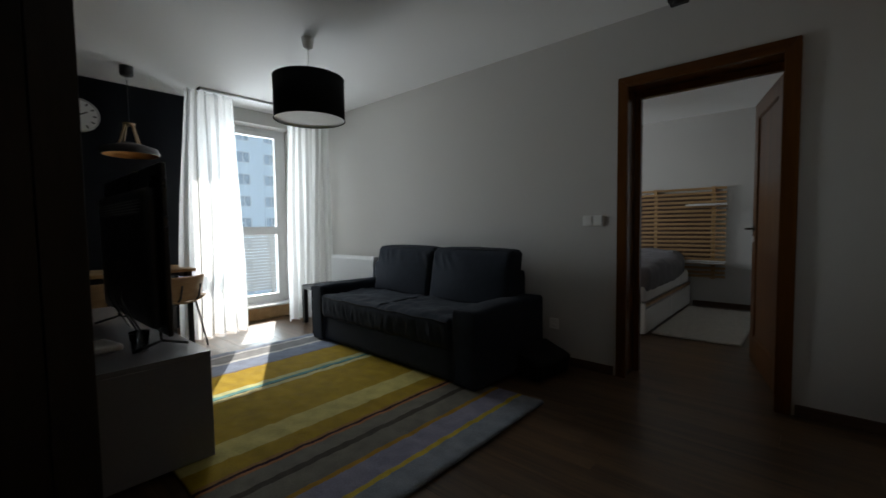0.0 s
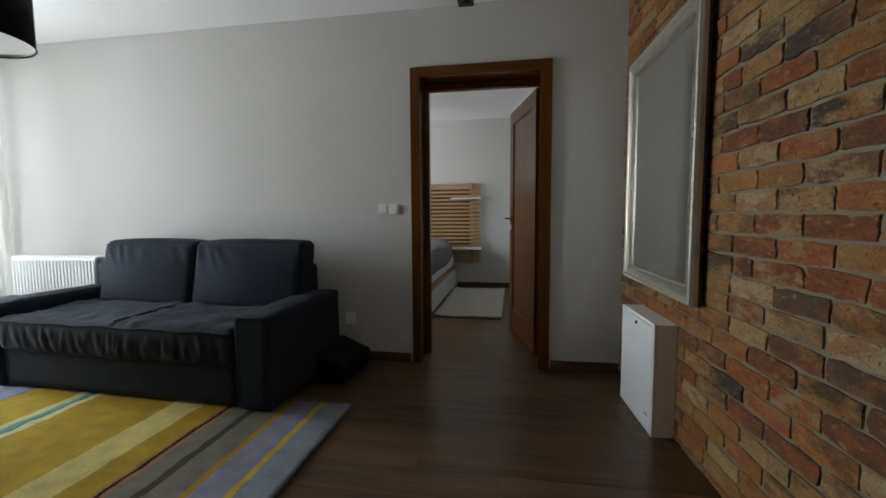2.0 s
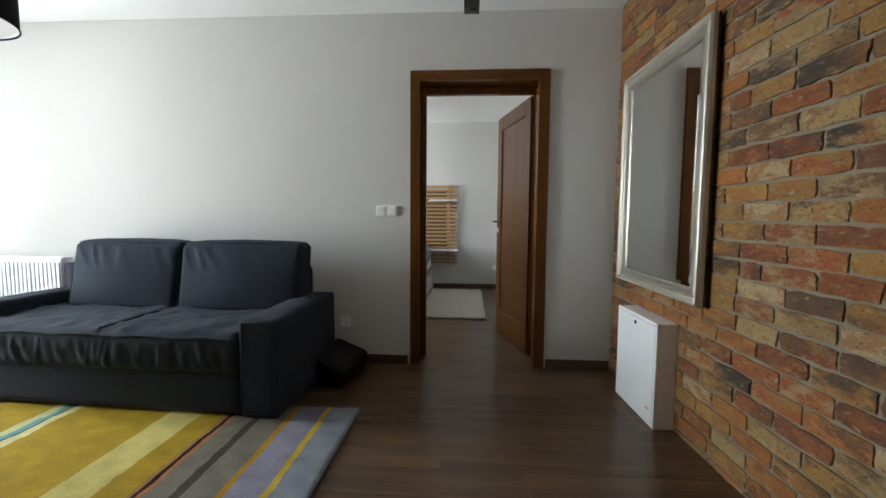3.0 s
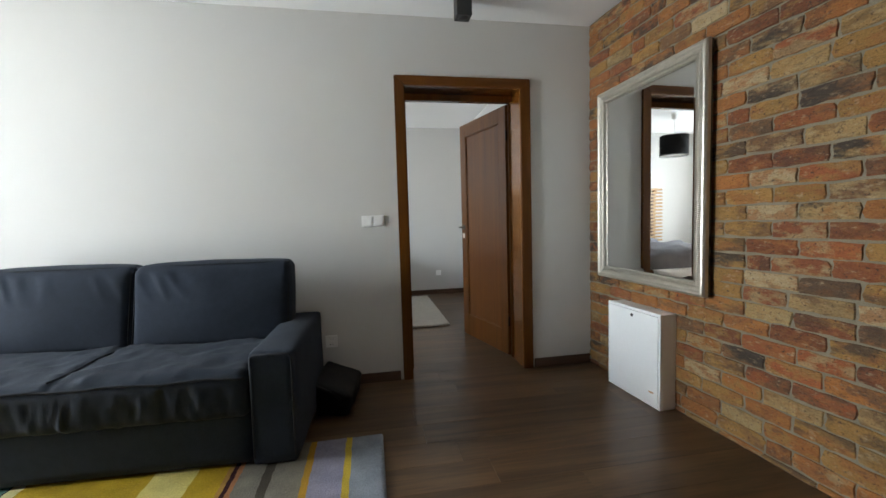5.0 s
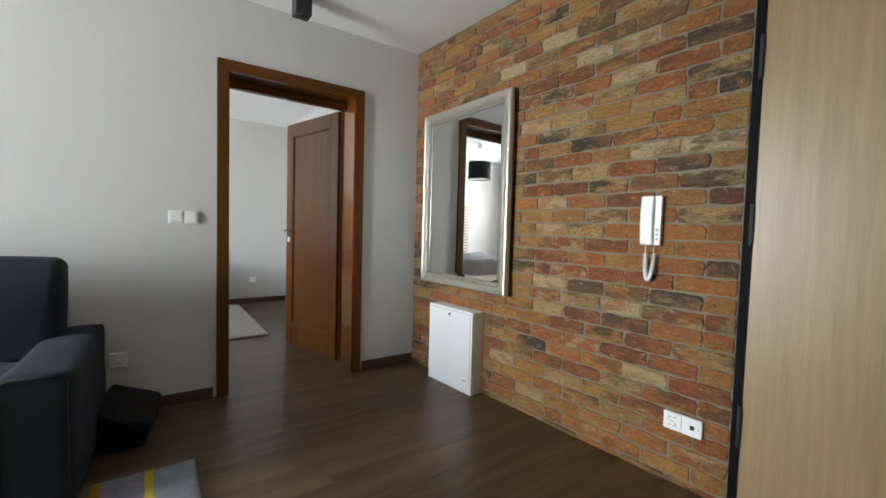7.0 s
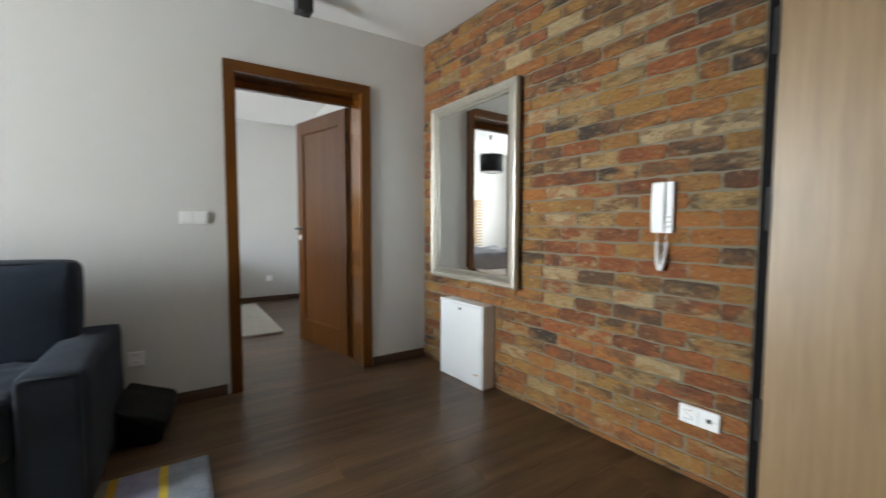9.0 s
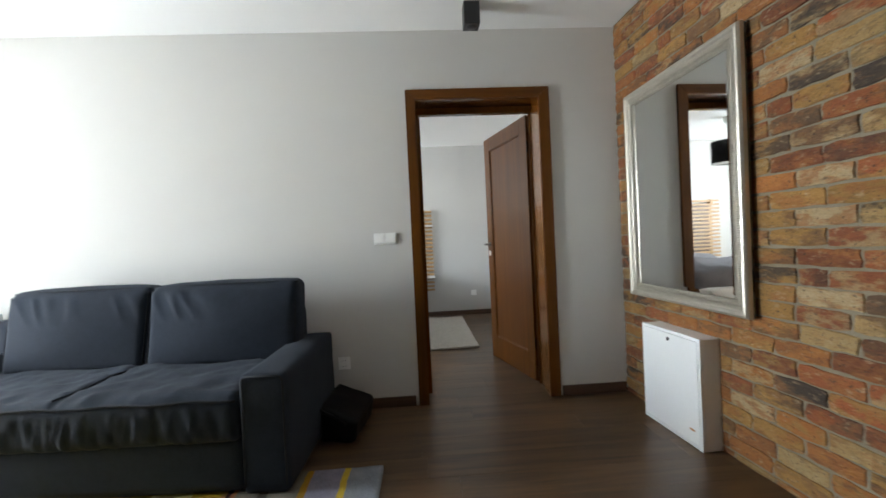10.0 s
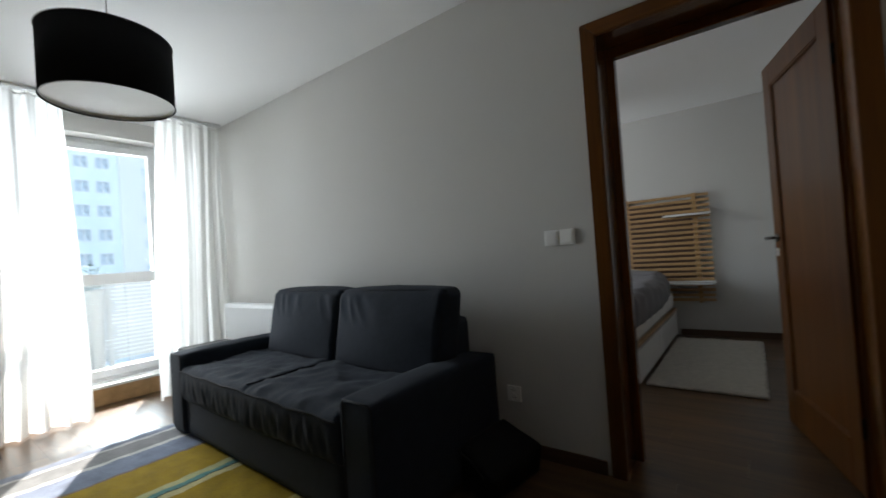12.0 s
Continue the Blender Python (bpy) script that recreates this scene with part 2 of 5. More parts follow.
def brick_material(name):
    """Old reclaimed brick: each piece carries its own fired tone (object colour) and how far it is scorched (its alpha)."""
    m = bpy.data.materials.new(name)
    m.use_nodes = True
    n, l = m.node_tree.nodes, m.node_tree.links
    b = n["Principled BSDF"]
    info = n.new("ShaderNodeObjectInfo")
    rnd, first, burn = info.outputs["Random"], info.outputs["Color"], info.outputs["Alpha"]
    co = n.new("ShaderNodeTexCoord")
    sh = n.new("ShaderNodeVectorMath")
    sh.operation = "MULTIPLY_ADD"
    sh.inputs[1].default_value = (31.0, 47.0, 83.0)
    l.new(rnd, sh.inputs[0])
    l.new(co.outputs["Object"], sh.inputs[2])

    def tone_ramp(src, tones):
        rp = n.new("ShaderNodeValToRGB")
        rp.color_ramp.interpolation = "CONSTANT"
        el = rp.color_ramp.elements
        while len(el) > 1:
            el.remove(el[-1])
        el[0].position, el[0].color = tones[0][0], (*tones[0][1], 1)
        for p, c in tones[1:]:
            e = el.new(p)
            e.color = (*c, 1)
        l.new(src, rp.inputs[0])
        return rp.outputs[0]

    again = n.new("ShaderNodeMath")
    again.operation = "MULTIPLY"
    again.inputs[1].default_value = 17.31
    l.new(rnd, again.inputs[0])
    part_of = n.new("ShaderNodeMath")
    part_of.operation = "FRACT"
    l.new(again.outputs[0], part_of.inputs[0])
    second = tone_ramp(part_of.outputs[0], [(0.0, (0.345, 0.190, 0.055)), (0.22, (0.340, 0.125, 0.034)), (0.42, (0.190, 0.095, 0.042)), (0.55, (0.320, 0.122, 0.034)), (0.84, (0.100, 0.062, 0.040)), (0.88, (0.430, 0.310, 0.150))])

    def noise_to(scale, detail, lo, hi, stretch=(1, 1, 1)):
        mp, tx, mr = n.new("ShaderNodeMapping"), n.new("ShaderNodeTexNoise"), n.new("ShaderNodeMapRange")
        mp.inputs["Scale"].default_value = stretch
        tx.inputs["Scale"].default_value, tx.inputs["Detail"].default_value, tx.inputs["Roughness"].default_value = scale, detail, 0.65
        mr.inputs["From Min"].default_value, mr.inputs["From Max"].default_value = lo, hi
        l.new(sh.outputs[0], mp.inputs["Vector"])
        l.new(mp.outputs[0], tx.inputs["Vector"])
        l.new(tx.outputs[0], mr.inputs["Value"])
        return mr.outputs[0], tx.outputs[0]

    def blend(base, color, fac, mode="MIX"):
        mx = n.new("ShaderNodeMix")
        mx.data_type, mx.blend_type = "RGBA", mode
        l.new(fac, mx.inputs["Factor"])
        l.new(base, mx.inputs["A"])
        mx.inputs["B"].default_value = (*color, 1)
        return mx.outputs["Result"]

    def scaled(src, k):
        mu = n.new("ShaderNodeMath")
        mu.operation = "MULTIPLY"
        mu.inputs[1].default_value = k
        l.new(src, mu.inputs[0])
        return mu.outputs[0]

    def times(x, y):
        mu = n.new("ShaderNodeMath")
        mu.operation = "MULTIPLY"
        l.new(x, mu.inputs[0])
        l.new(y, mu.inputs[1])
        return mu.outputs[0]

    patch, _ = noise_to(15, 8, 0.47, 0.57, (1, 0.6, 1.2))
    warm, _ = noise_to(38, 6, 0.48, 0.62, (1, 0.7, 1.3))
    scorch, _ = noise_to(12, 8, 0.42, 0.56, (1, 0.5, 1.2))
    lime, _ = noise_to(34, 7, 0.57, 0.74, (1, 0.7, 1.4))
    pits, _ = noise_to(75, 5, 0.59, 0.66)
    grit, fine = noise_to(150, 3, 0.35, 0.75)
    mx = n.new("ShaderNodeMix")
    mx.data_type = "RGBA"
    l.new(scaled(patch, 0.72), mx.inputs["Factor"])
    l.new(first, mx.inputs["A"])
    l.new(second, mx.inputs["B"])
    c = blend(mx.outputs["Result"], (0.40, 0.195, 0.052), scaled(warm, 0.30))
    c = blend(c, (0.048, 0.036, 0.028), times(scorch, burn))
    c = blend(c, (0.54, 0.41, 0.25), scaled(lime, 0.68))
    soot, _ = noise_to(22, 7, 0.58, 0.70, (1, 0.55, 1.4))
    c = blend(c, (0.060, 0.046, 0.038), scaled(soot, 0.55))
    c = blend(c, (0.06, 0.037, 0.026), scaled(pits, 0.75))
    c = blend(c, (0.55, 0.50, 0.45), scaled(grit, 0.6), "MULTIPLY")
    l.new(c, b.inputs["Base Color"])
    b.inputs["Roughness"].default_value = 0.85
    _, relief = noise_to(34, 6, 0, 1, (1, 0.75, 1.5))
    bp, bp2 = n.new("ShaderNodeBump"), n.new("ShaderNodeBump")
    bp.inputs["Strength"].default_value, bp.inputs["Distance"].default_value = 1.0, 0.019
    bp2.inputs["Strength"].default_value, bp2.inputs["Distance"].default_value = 1.0, 0.005
    l.new(relief, bp.inputs["Height"])
    l.new(fine, bp2.inputs["Height"])
    l.new(bp.outputs[0], bp2.inputs["Normal"])
    l.new(bp2.outputs[0], b.inputs["Normal"])
    return m


def stripe_material(name, x_near, bands):
    """Hand-tufted wool: bands of (distance from the near edge, colour) along the rug's x."""
    m = mat(name, (0.5, 0.5, 0.5), 0.95, scale=11, fine=150, bump=0.9, depth=0.007, spec=0.1)
    n, l = m.node_tree.nodes, m.node_tree.links
    b = n["Principled BSDF"]
    co, sep, wob = n.new("ShaderNodeTexCoord"), n.new("ShaderNodeSeparateXYZ"), n.new("ShaderNodeTexNoise")
    wob.inputs["Scale"].default_value = 22
    l.new(co.outputs["Object"], sep.inputs[0])
    l.new(co.outputs["Object"], wob.inputs["Vector"])
    ma = n.new("ShaderNodeMath")
    ma.operation = "MULTIPLY_ADD"
    ma.inputs[1].default_value = -0.014
    l.new(wob.outputs[0], ma.inputs[0])
    l.new(sep.outputs["X"], ma.inputs[2])
    mr = n.new("ShaderNodeMapRange")
    total = bands[-1][0]
    mr.inputs["From Min"].default_value, mr.inputs["From Max"].default_value = x_near - 0.007, x_near - total - 0.007
    l.new(ma.outputs[0], mr.inputs["Value"])
    ramp = n.new("ShaderNodeValToRGB")
    ramp.color_ramp.interpolation = "CONSTANT"
    el = ramp.color_ramp.elements
    while len(el) > 1:
        el.remove(el[-1])
    start = 0.0
    for i, (end, c) in enumerate(bands):
        e = el[0] if i == 0 else el.new(start / total)
        e.position, e.color = start / total, (*c, 1)
        start = end
    l.new(mr.outputs[0], ramp.inputs[0])
    old = b.inputs["Base Color"].links[0].from_node
    old.inputs["A"].default_value, old.inputs["B"].default_value = (0.72, 0.72, 0.72, 1), (1.25, 1.25, 1.25, 1)
    mx = n.new("ShaderNodeMix")
    mx.data_type, mx.blend_type = "RGBA", "MULTIPLY"
    mx.inputs["Factor"].default_value = 1.0
    l.new(ramp.outputs[0], mx.inputs["A"])
    l.new(old.outputs["Result"], mx.inputs["B"])
    l.new(mx.outputs["Result"], b.inputs["Base Color"])
    return m


WALL = mat("grey_wall_paint", (0.615, 0.602, 0.575), 0.75, 0.02, 1.2, 180, 0.12, 0.001, spec=0.3)
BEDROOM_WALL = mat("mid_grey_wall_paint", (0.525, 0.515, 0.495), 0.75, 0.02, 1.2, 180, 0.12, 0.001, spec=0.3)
DARK_WALL = mat("black_wall_paint", (0.008, 0.009, 0.012), 0.8, 0.15, 2, 160, 0.15, 0.001, spec=0.12)
CEILING_PAINT = mat("white_ceiling_paint", (0.84, 0.84, 0.83), 0.8, 0.02, 1.2, 160, 0.1, 0.001, spec=0.3)
WHITE_PVC = mat("white_plastic_frame", (0.78, 0.79, 0.79), 0.3, 0.02, 3, 90, 0.02)
WHITE_METAL = mat("white_enamel", (0.85, 0.86, 0.86), 0.35, 0.02, 3, 90, 0.03)
WHITE_GLOSS = mat("white_lacquer", (0.74, 0.74, 0.73), 0.22, 0.03, 3, 90, 0.02)
WHITE_PLASTIC = mat("white_plastic", (0.87, 0.87, 0.85), 0.35, 0.03, 8, 120, 0.02)
GREY_PLASTIC = mat("grey_plastic", (0.45, 0.46, 0.46), 0.4, 0.05)
BLACK_METAL = mat("black_powder_coat", (0.02, 0.02, 0.021), 0.45, 0.2, 10, 200, 0.1)
# black plastic coloured lighter, for the light that the television's back catches
TV_SHELL_LIT = mat("lit_black_plastic", (0.030, 0.031, 0.034), 0.38, 0.15, 8, 120, 0.05)
BLACK_PLASTIC = mat("black_plastic", (0.014, 0.014, 0.016), 0.28, 0.2, 8, 120, 0.05)
STEEL = mat("brushed_steel", (0.62, 0.61, 0.59), 0.3, 0.08, 20, 200, 0.05, metal=1.0)
DARK_STEEL = mat("dark_bronze_handle", (0.11, 0.10, 0.09), 0.35, 0.1, 20, 200, 0.05, metal=1.0)
SILVER = mat("champagne_silver_leaf", (0.53, 0.495, 0.425), 0.36, 0.10, 18, 160, 0.12, metal=0.75)
SOFA = mat("charcoal_cotton", (0.0168, 0.0225, 0.0335), 0.92, 0.26, 22, 230, 0.5, 0.0020, spec=0.2)
SOFA.node_tree.nodes["Principled BSDF"].inputs["Sheen Weight"].default_value = 0.03
SOFA.node_tree.nodes["Principled BSDF"].inputs["Sheen Roughness"].default_value = 0.45
SOFA_PIPING = mat("charcoal_piping", (0.017, 0.019, 0.023), 0.9, 0.2, 12, 300, 0.3, spec=0.2)
BAG = mat("black_nylon", (0.0045, 0.0045, 0.0052), 0.6, 0.3, 14, 200, 0.4, 0.003, spec=0.2)
SHADE_OUT = mat("black_shade_fabric", (0.010, 0.010, 0.011), 0.9, 0.2, 20, 420, 0.4, 0.001, spec=0.15)
SHADE_IN = mat("white_shade_lining", (0.76, 0.75, 0.72), 0.7, 0.04, 8, 200, 0.05)
MORTAR = mat("grey_mortar", (0.230, 0.196, 0.140), 0.95, 0.22, 9, 190, 0.9, 0.004, spec=0.2)
BRICK = brick_material("reclaimed_brick")
DOOR_WOOD = wood("walnut_lacquer", (0.135, 0.0455, 0.0046), (0.076, 0.0240, 0.0025), 0.36, (22, 22, 0.9), coat=0.08, bump=0.04, spec=0.25)
DOOR_WOOD_ACROSS = wood("walnut_lacquer_across", (0.135, 0.0455, 0.0046), (0.076, 0.0240, 0.0025), 0.36, (0.9, 22, 22), coat=0.08, bump=0.04, spec=0.25)
LINING_WOOD = wood("walnut_high_gloss", (0.150, 0.050, 0.0055), (0.095, 0.030, 0.0032), 0.24, (22, 22, 0.9), coat=0.5, bump=0.02)
FLOOR_WOOD = wood("brown_laminate", (0.142, 0.079, 0.036), (0.030, 0.0165, 0.0078), 0.33, (1.3, 17, 17), per_object=True)
SKIRTING = wood("brown_skirting", (0.11, 0.060, 0.035), (0.05, 0.027, 0.016), 0.4, (1.4, 15, 15))
ENTRY_WOOD = wood("pale_oak_laminate", (0.350, 0.226, 0.114), (0.265, 0.165, 0.079), 0.38, (26, 26, 1.2), scale=1.6)
ENTRY_FRAME = mat("dark_bronze_steel", (0.007, 0.006, 0.006), 0.65, 0.15, 6, 120, 0.05, spec=0.08)
PINE = wood("birch_slats", (0.47, 0.29, 0.13), (0.34, 0.20, 0.085), 0.5, (1.4, 14, 14))
TABLE_WOOD = wood("oak_table", (0.45, 0.28, 0.13), (0.30, 0.17, 0.07), 0.45, (1.4, 14, 14))
DARK_WOOD = wood("wenge", (0.030, 0.020, 0.015), (0.012, 0.008, 0.006), 0.4, (14, 14, 1.4))
MIRROR = mat("mirror_silvering", (0.86, 0.88, 0.87), 0.02, 0.0, bump=0.0, metal=1.0)
GLASS, SHEER = plain_glass("window_glass"), sheer_fabric("white_voile")
BED_LINEN = mat("grey_bed_linen", (0.19, 0.185, 0.195), 0.9, 0.2, 7, 260, 0.3, 0.002, spec=0.2)
WHITE_LINEN = mat("white_bed_linen", (0.72, 0.71, 0.69), 0.9, 0.05, 7, 260, 0.3, 0.002, spec=0.2)
SHAG = mat("cream_shag", (0.62, 0.59, 0.53), 0.98, 0.14, 26, 220, 1.0, 0.012, spec=0.1)
FACADE = mat("pale_blue_render", (0.82, 0.89, 0.93), 0.9, 0.05, 0.3, 5, 0.1, 0.01)
FACADE_WHITE = mat("white_render", (0.80, 0.80, 0.78), 0.9, 0.04, 0.3, 5, 0.1, 0.01)
FAR_GLASS = mat("far_window_glass", (0.50, 0.57, 0.63), 0.15, 0.3, 0.4, 3, 0.0)
GROUND = mat("grass_and_asphalt", (0.38, 0.37, 0.34), 0.95, 0.3, 0.05, 0.8, 0.2, 0.05)
CONCRETE = mat("balcony_concrete", (0.42, 0.41, 0.39), 0.85, 0.1, 2, 60, 0.3, 0.003)
RAIL_PAINT = mat("grey_rail_paint", (0.50, 0.52, 0.53), 0.5, 0.06, 5, 80, 0.05)
LEAF = mat("balcony_leaf", (0.07, 0.13, 0.04), 0.6, 0.3, 12, 80, 0.1)
COPPER = mat("copper_enamel", (0.55, 0.28, 0.10), 0.35, 0.1, 8, 90, 0.05, metal=0.8)
BENCH_GREY = mat("grey_lacquer", (0.24, 0.24, 0.25), 0.22, 0.04, 3, 90, 0.02)
CANDLE = mat("dark_wax", (0.03, 0.025, 0.025), 0.5, 0.2)
DARK_MARK = mat("black_mark", (0.02, 0.02, 0.02), 0.6, 0.1)

# ---- setting: walls, floors, ceilings ----
T = 0.25
DOOR_X0, DOOR_X1, DOOR_Z = -0.835, 0.050, 2.085


def wall(name, pieces, material, label):
    bm = bmesh.new()
    for p in pieces:
        box(*p, bm=bm)
    return single(name, bm, material, label, "wall", kind="structure")


OPEN_Y0, OPEN_Y1, OPEN_Z0, OPEN_Z1 = 2.27, 3.37, 0.17, 2.37
wall("wall_north", [(WEST - 0.45, DOOR_X0, NORTH, BED_S, 0, CEIL), (DOOR_X1, EAST, NORTH, BED_S, 0, CEIL), (DOOR_X0, DOOR_X1, NORTH, BED_S, DOOR_Z, CEIL)], WALL,
     "smooth pale grey painted wall behind the sofa")
wall("wall_west", [(WEST - 0.45, WEST, 2.22, OPEN_Y0, 0, CEIL), (WEST - 0.45, WEST, OPEN_Y1, NORTH, 0, CEIL), (WEST - 0.45, WEST, OPEN_Y0, OPEN_Y1, OPEN_Z1, CEIL)], WALL,
     "pale grey painted wall round the balcony door")
wall("wall_west_dark", [(WEST - 0.45, WEST, SOUTH, 2.22, 0, CEIL)], DARK_WALL, "matt black painted wall beside the dining table")
# unseen south wall, kept pale to bounce light onto the sofa front
wall("wall_south", [(WEST - 0.45, EAST + T, SOUTH - T, SOUTH, 0, CEIL)], WALL, "pale grey wall added out of view to close the room")
on_brick(wall("wall_east", [(EAST, EAST + T, 1.408, BED_S, 0, CEIL), (EAST, EAST + T, SOUTH, 0.42, 0, CEIL), (EAST, EAST + T, 0.42, 1.408, 2.08, CEIL)], MORTAR,
     "grey mortar bed behind the brick slips"))
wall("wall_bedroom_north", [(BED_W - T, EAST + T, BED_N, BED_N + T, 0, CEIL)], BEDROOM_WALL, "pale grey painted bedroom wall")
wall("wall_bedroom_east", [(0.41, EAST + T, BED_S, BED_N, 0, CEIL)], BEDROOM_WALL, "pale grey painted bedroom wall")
wall("wall_bedroom_west", [(BED_W - T, BED_W, BED_S, 4.72, 0, CEIL), (BED_W - T, BED_W, 6.38, BED_N, 0, CEIL), (BED_W - T, BED_W, 4.72, 6.38, 0, 0.88), (BED_W - T, BED_W, 4.72, 6.38, 2.32, CEIL)], WALL,
     "pale grey painted wall with the bedroom window")
single("ceiling", box(WEST - 0.45, EAST + T, SOUTH - T, NORTH + 0.1, CEIL, CEIL + 0.2), CEILING_PAINT, "flat white painted ceiling", "ceiling", kind="structure")
single("ceiling_bedroom", box(BED_W - T, EAST + T, NORTH + 0.1, BED_N + T, CEIL, CEIL + 0.2), CEILING_PAINT, "flat white painted bedroom ceiling", "ceiling", kind="structure")
floor = single("floor", box(WEST - 0.45, EAST + T, SOUTH - T, BED_N + T, -0.25, -0.013), SKIRTING, "dark brown wood-effect laminate plank floor", "floor", kind="structure")


def skirting(x0, x1, y0, y1):
    bm = box(x0, x1, y0, y1, 0, 0.068, 0.004, 2)
    return single("baseboard", bm, SKIRTING, "brown wood-effect skirting board along the wall", "baseboard", kind="structure")


skirting(WEST, -0.90, NORTH - 0.016, NORTH)
skirting(0.115, EAST - 0.034, NORTH - 0.016, NORTH)
skirting(-1.0, 0.41, BED_N - 0.016, BED_N)
skirting(BED_W, -2.7, BED_N - 0.016, BED_N)
skirting(0.394, 0.41, BED_S + 0.02, BED_N - 0.016)
skirting(WEST, WEST + 0.016, 1.2, 2.2)

# ---- bedroom door: casing, lining, leaf ----
door = thing("door_1", (0, 0, 0), 0, "open walnut-brown panelled door in a moulded brown casing", "door", kind="structure")
CX0, CX1, CZ = -0.880, 0.100, 2.130
IX0, IX1, IZ = -0.812, 0.024, 2.062


def slab(pts, y0, y1):
    """One mitred board of the casing: an outline in x and z, from y0 to y1."""
    bm = bmesh.new()
    a = [bm.verts.new((x, y0, z)) for x, z in pts]
    b = [bm.verts.new((x, y1, z)) for x, z in pts]
    k = len(pts)
    bm.faces.new(a)
    bm.faces.new(b[::-1])
    for i in range(k):
        bm.faces.new((a[i], b[i], b[(i + 1) % k], a[(i + 1) % k]))
    bmesh.ops.recalc_face_normals(bm, faces=bm.faces[:])
    bmesh.ops.bevel(bm, geom=bm.edges[:], offset=0.004, segments=2, affect="EDGES")
    return bm


for y0, y1 in ((NORTH - 0.02, NORTH + 0.004), (BED_S - 0.004, BED_S + 0.018)):
    for pts in ([(CX0, 0), (CX0, CZ), (IX0, IZ), (IX0, 0)], [(CX1, 0), (IX1, 0), (IX1, IZ), (CX1, CZ)], [(CX0, CZ), (CX1, CZ), (IX1, IZ), (IX0, IZ)]):
        part("casing", slab(pts, y0, y1), DOOR_WOOD_ACROSS if pts[1][1] == CZ and pts[0][1] == CZ else DOOR_WOOD, door)
LX0, LX1, LZ = -0.822, 0.036, 2.072
part("door_lining", box(LX0 - 0.013, LX0, NORTH + 0.004, BED_S - 0.004, 0, LZ), LINING_WOOD, door)
part("door_lining", box(LX1, LX1 + 0.014, NORTH + 0.004, BED_S - 0.004, 0, LZ), LINING_WOOD, door)
part("door_lining", box(LX0 - 0.013, LX1 + 0.014, NORTH + 0.004, BED_S - 0.004, LZ, LZ + 0.013), LINING_WOOD, door)

part("door_rebate", box(LX0, LX0 + 0.036, BED_S - 0.055, BED_S - 0.005, 0, LZ - 0.05, 0.003), LINING_WOOD, door)
part("door_rebate", box(LX0, LX1, BED_S - 0.055, BED_S - 0.005, LZ - 0.05, LZ, 0.003), LINING_WOOD, door)

LEAF_W, LEAF_H, LEAF_T = 0.80, 2.03, 0.042


leaf = part("leaf", box(-LEAF_W, -LEAF_W + 0.105, 0, LEAF_T, 0.008, LEAF_H, 0.002), DOOR_WOOD, door)
leaf.matrix_basis = pose(0.010, 3.985, 0, 0, 0, -76.0)
for p in ((-0.105, 0, 0, LEAF_T, 0.008, LEAF_H), (-LEAF_W + 0.105, -0.105, 0, LEAF_T, LEAF_H - 0.115, LEAF_H), (-LEAF_W + 0.105, -0.105, 0, LEAF_T, 0.008, 0.21)):
    part("leaf_rail", box(*p, 0.002), DOOR_WOOD, leaf)
part("leaf_panel", box(-LEAF_W + 0.100, -0.105, 0.011, LEAF_T - 0.011, 0.205, LEAF_H - 0.11), DOOR_WOOD, leaf)
for y0, y1 in ((0.002, 0.012), (LEAF_T - 0.012, LEAF_T - 0.002)):
    bm = bmesh.new()
    for q in ((-LEAF_W + 0.105, -LEAF_W + 0.117, 0.21, LEAF_H - 0.115), (-0.117, -0.105, 0.21, LEAF_H - 0.115), (-LEAF_W + 0.117, -0.117, 0.21, 0.222), (-LEAF_W + 0.117, -0.117, LEAF_H - 0.127, LEAF_H - 0.115)):
        box(q[0], q[1], y0, y1, q[2], q[3], 0.003, bm=bm)
    part("leaf_moulding", bm, DOOR_WOOD, leaf)
for s, y in ((-1, 0.0), (1, LEAF_T)):
    bm = tube([(-LEAF_W + 0.045, y, 1.06), (-LEAF_W + 0.045, y + s * 0.05, 1.06), (-LEAF_W + 0.055, y + s * 0.055, 1.06), (-LEAF_W + 0.16, y + s * 0.055, 1.06)], 0.0085, 10)
    part("door_handle", bm, DARK_STEEL, leaf, "dark bronze lever handle", True)
    part("rosette", lathe([(0.025, 0), (0.025, 0.006), (0.02, 0.008)], 20), DARK_STEEL, leaf).matrix_basis = pose(-LEAF_W + 0.045, y, 1.06, -90 * s, 0, 0)
    part("key_plate", box(-LEAF_W + 0.028, -LEAF_W + 0.062, min(y, y + s * 0.006), max(y, y + s * 0.006), 0.955, 1.0, 0.004, 2), WHITE_PLASTIC, leaf)
part("lock_plate", box(-LEAF_W - 0.0015, -LEAF_W + 0.0005, 0.01, 0.032, 0.94, 1.14), STEEL, leaf)
for z in (0.25, 1.75):
    part("hinge", tube([(0.006, 0.004, z), (0.006, 0.004, z + 0.08)], 0.006, 10), ENTRY_FRAME, leaf)

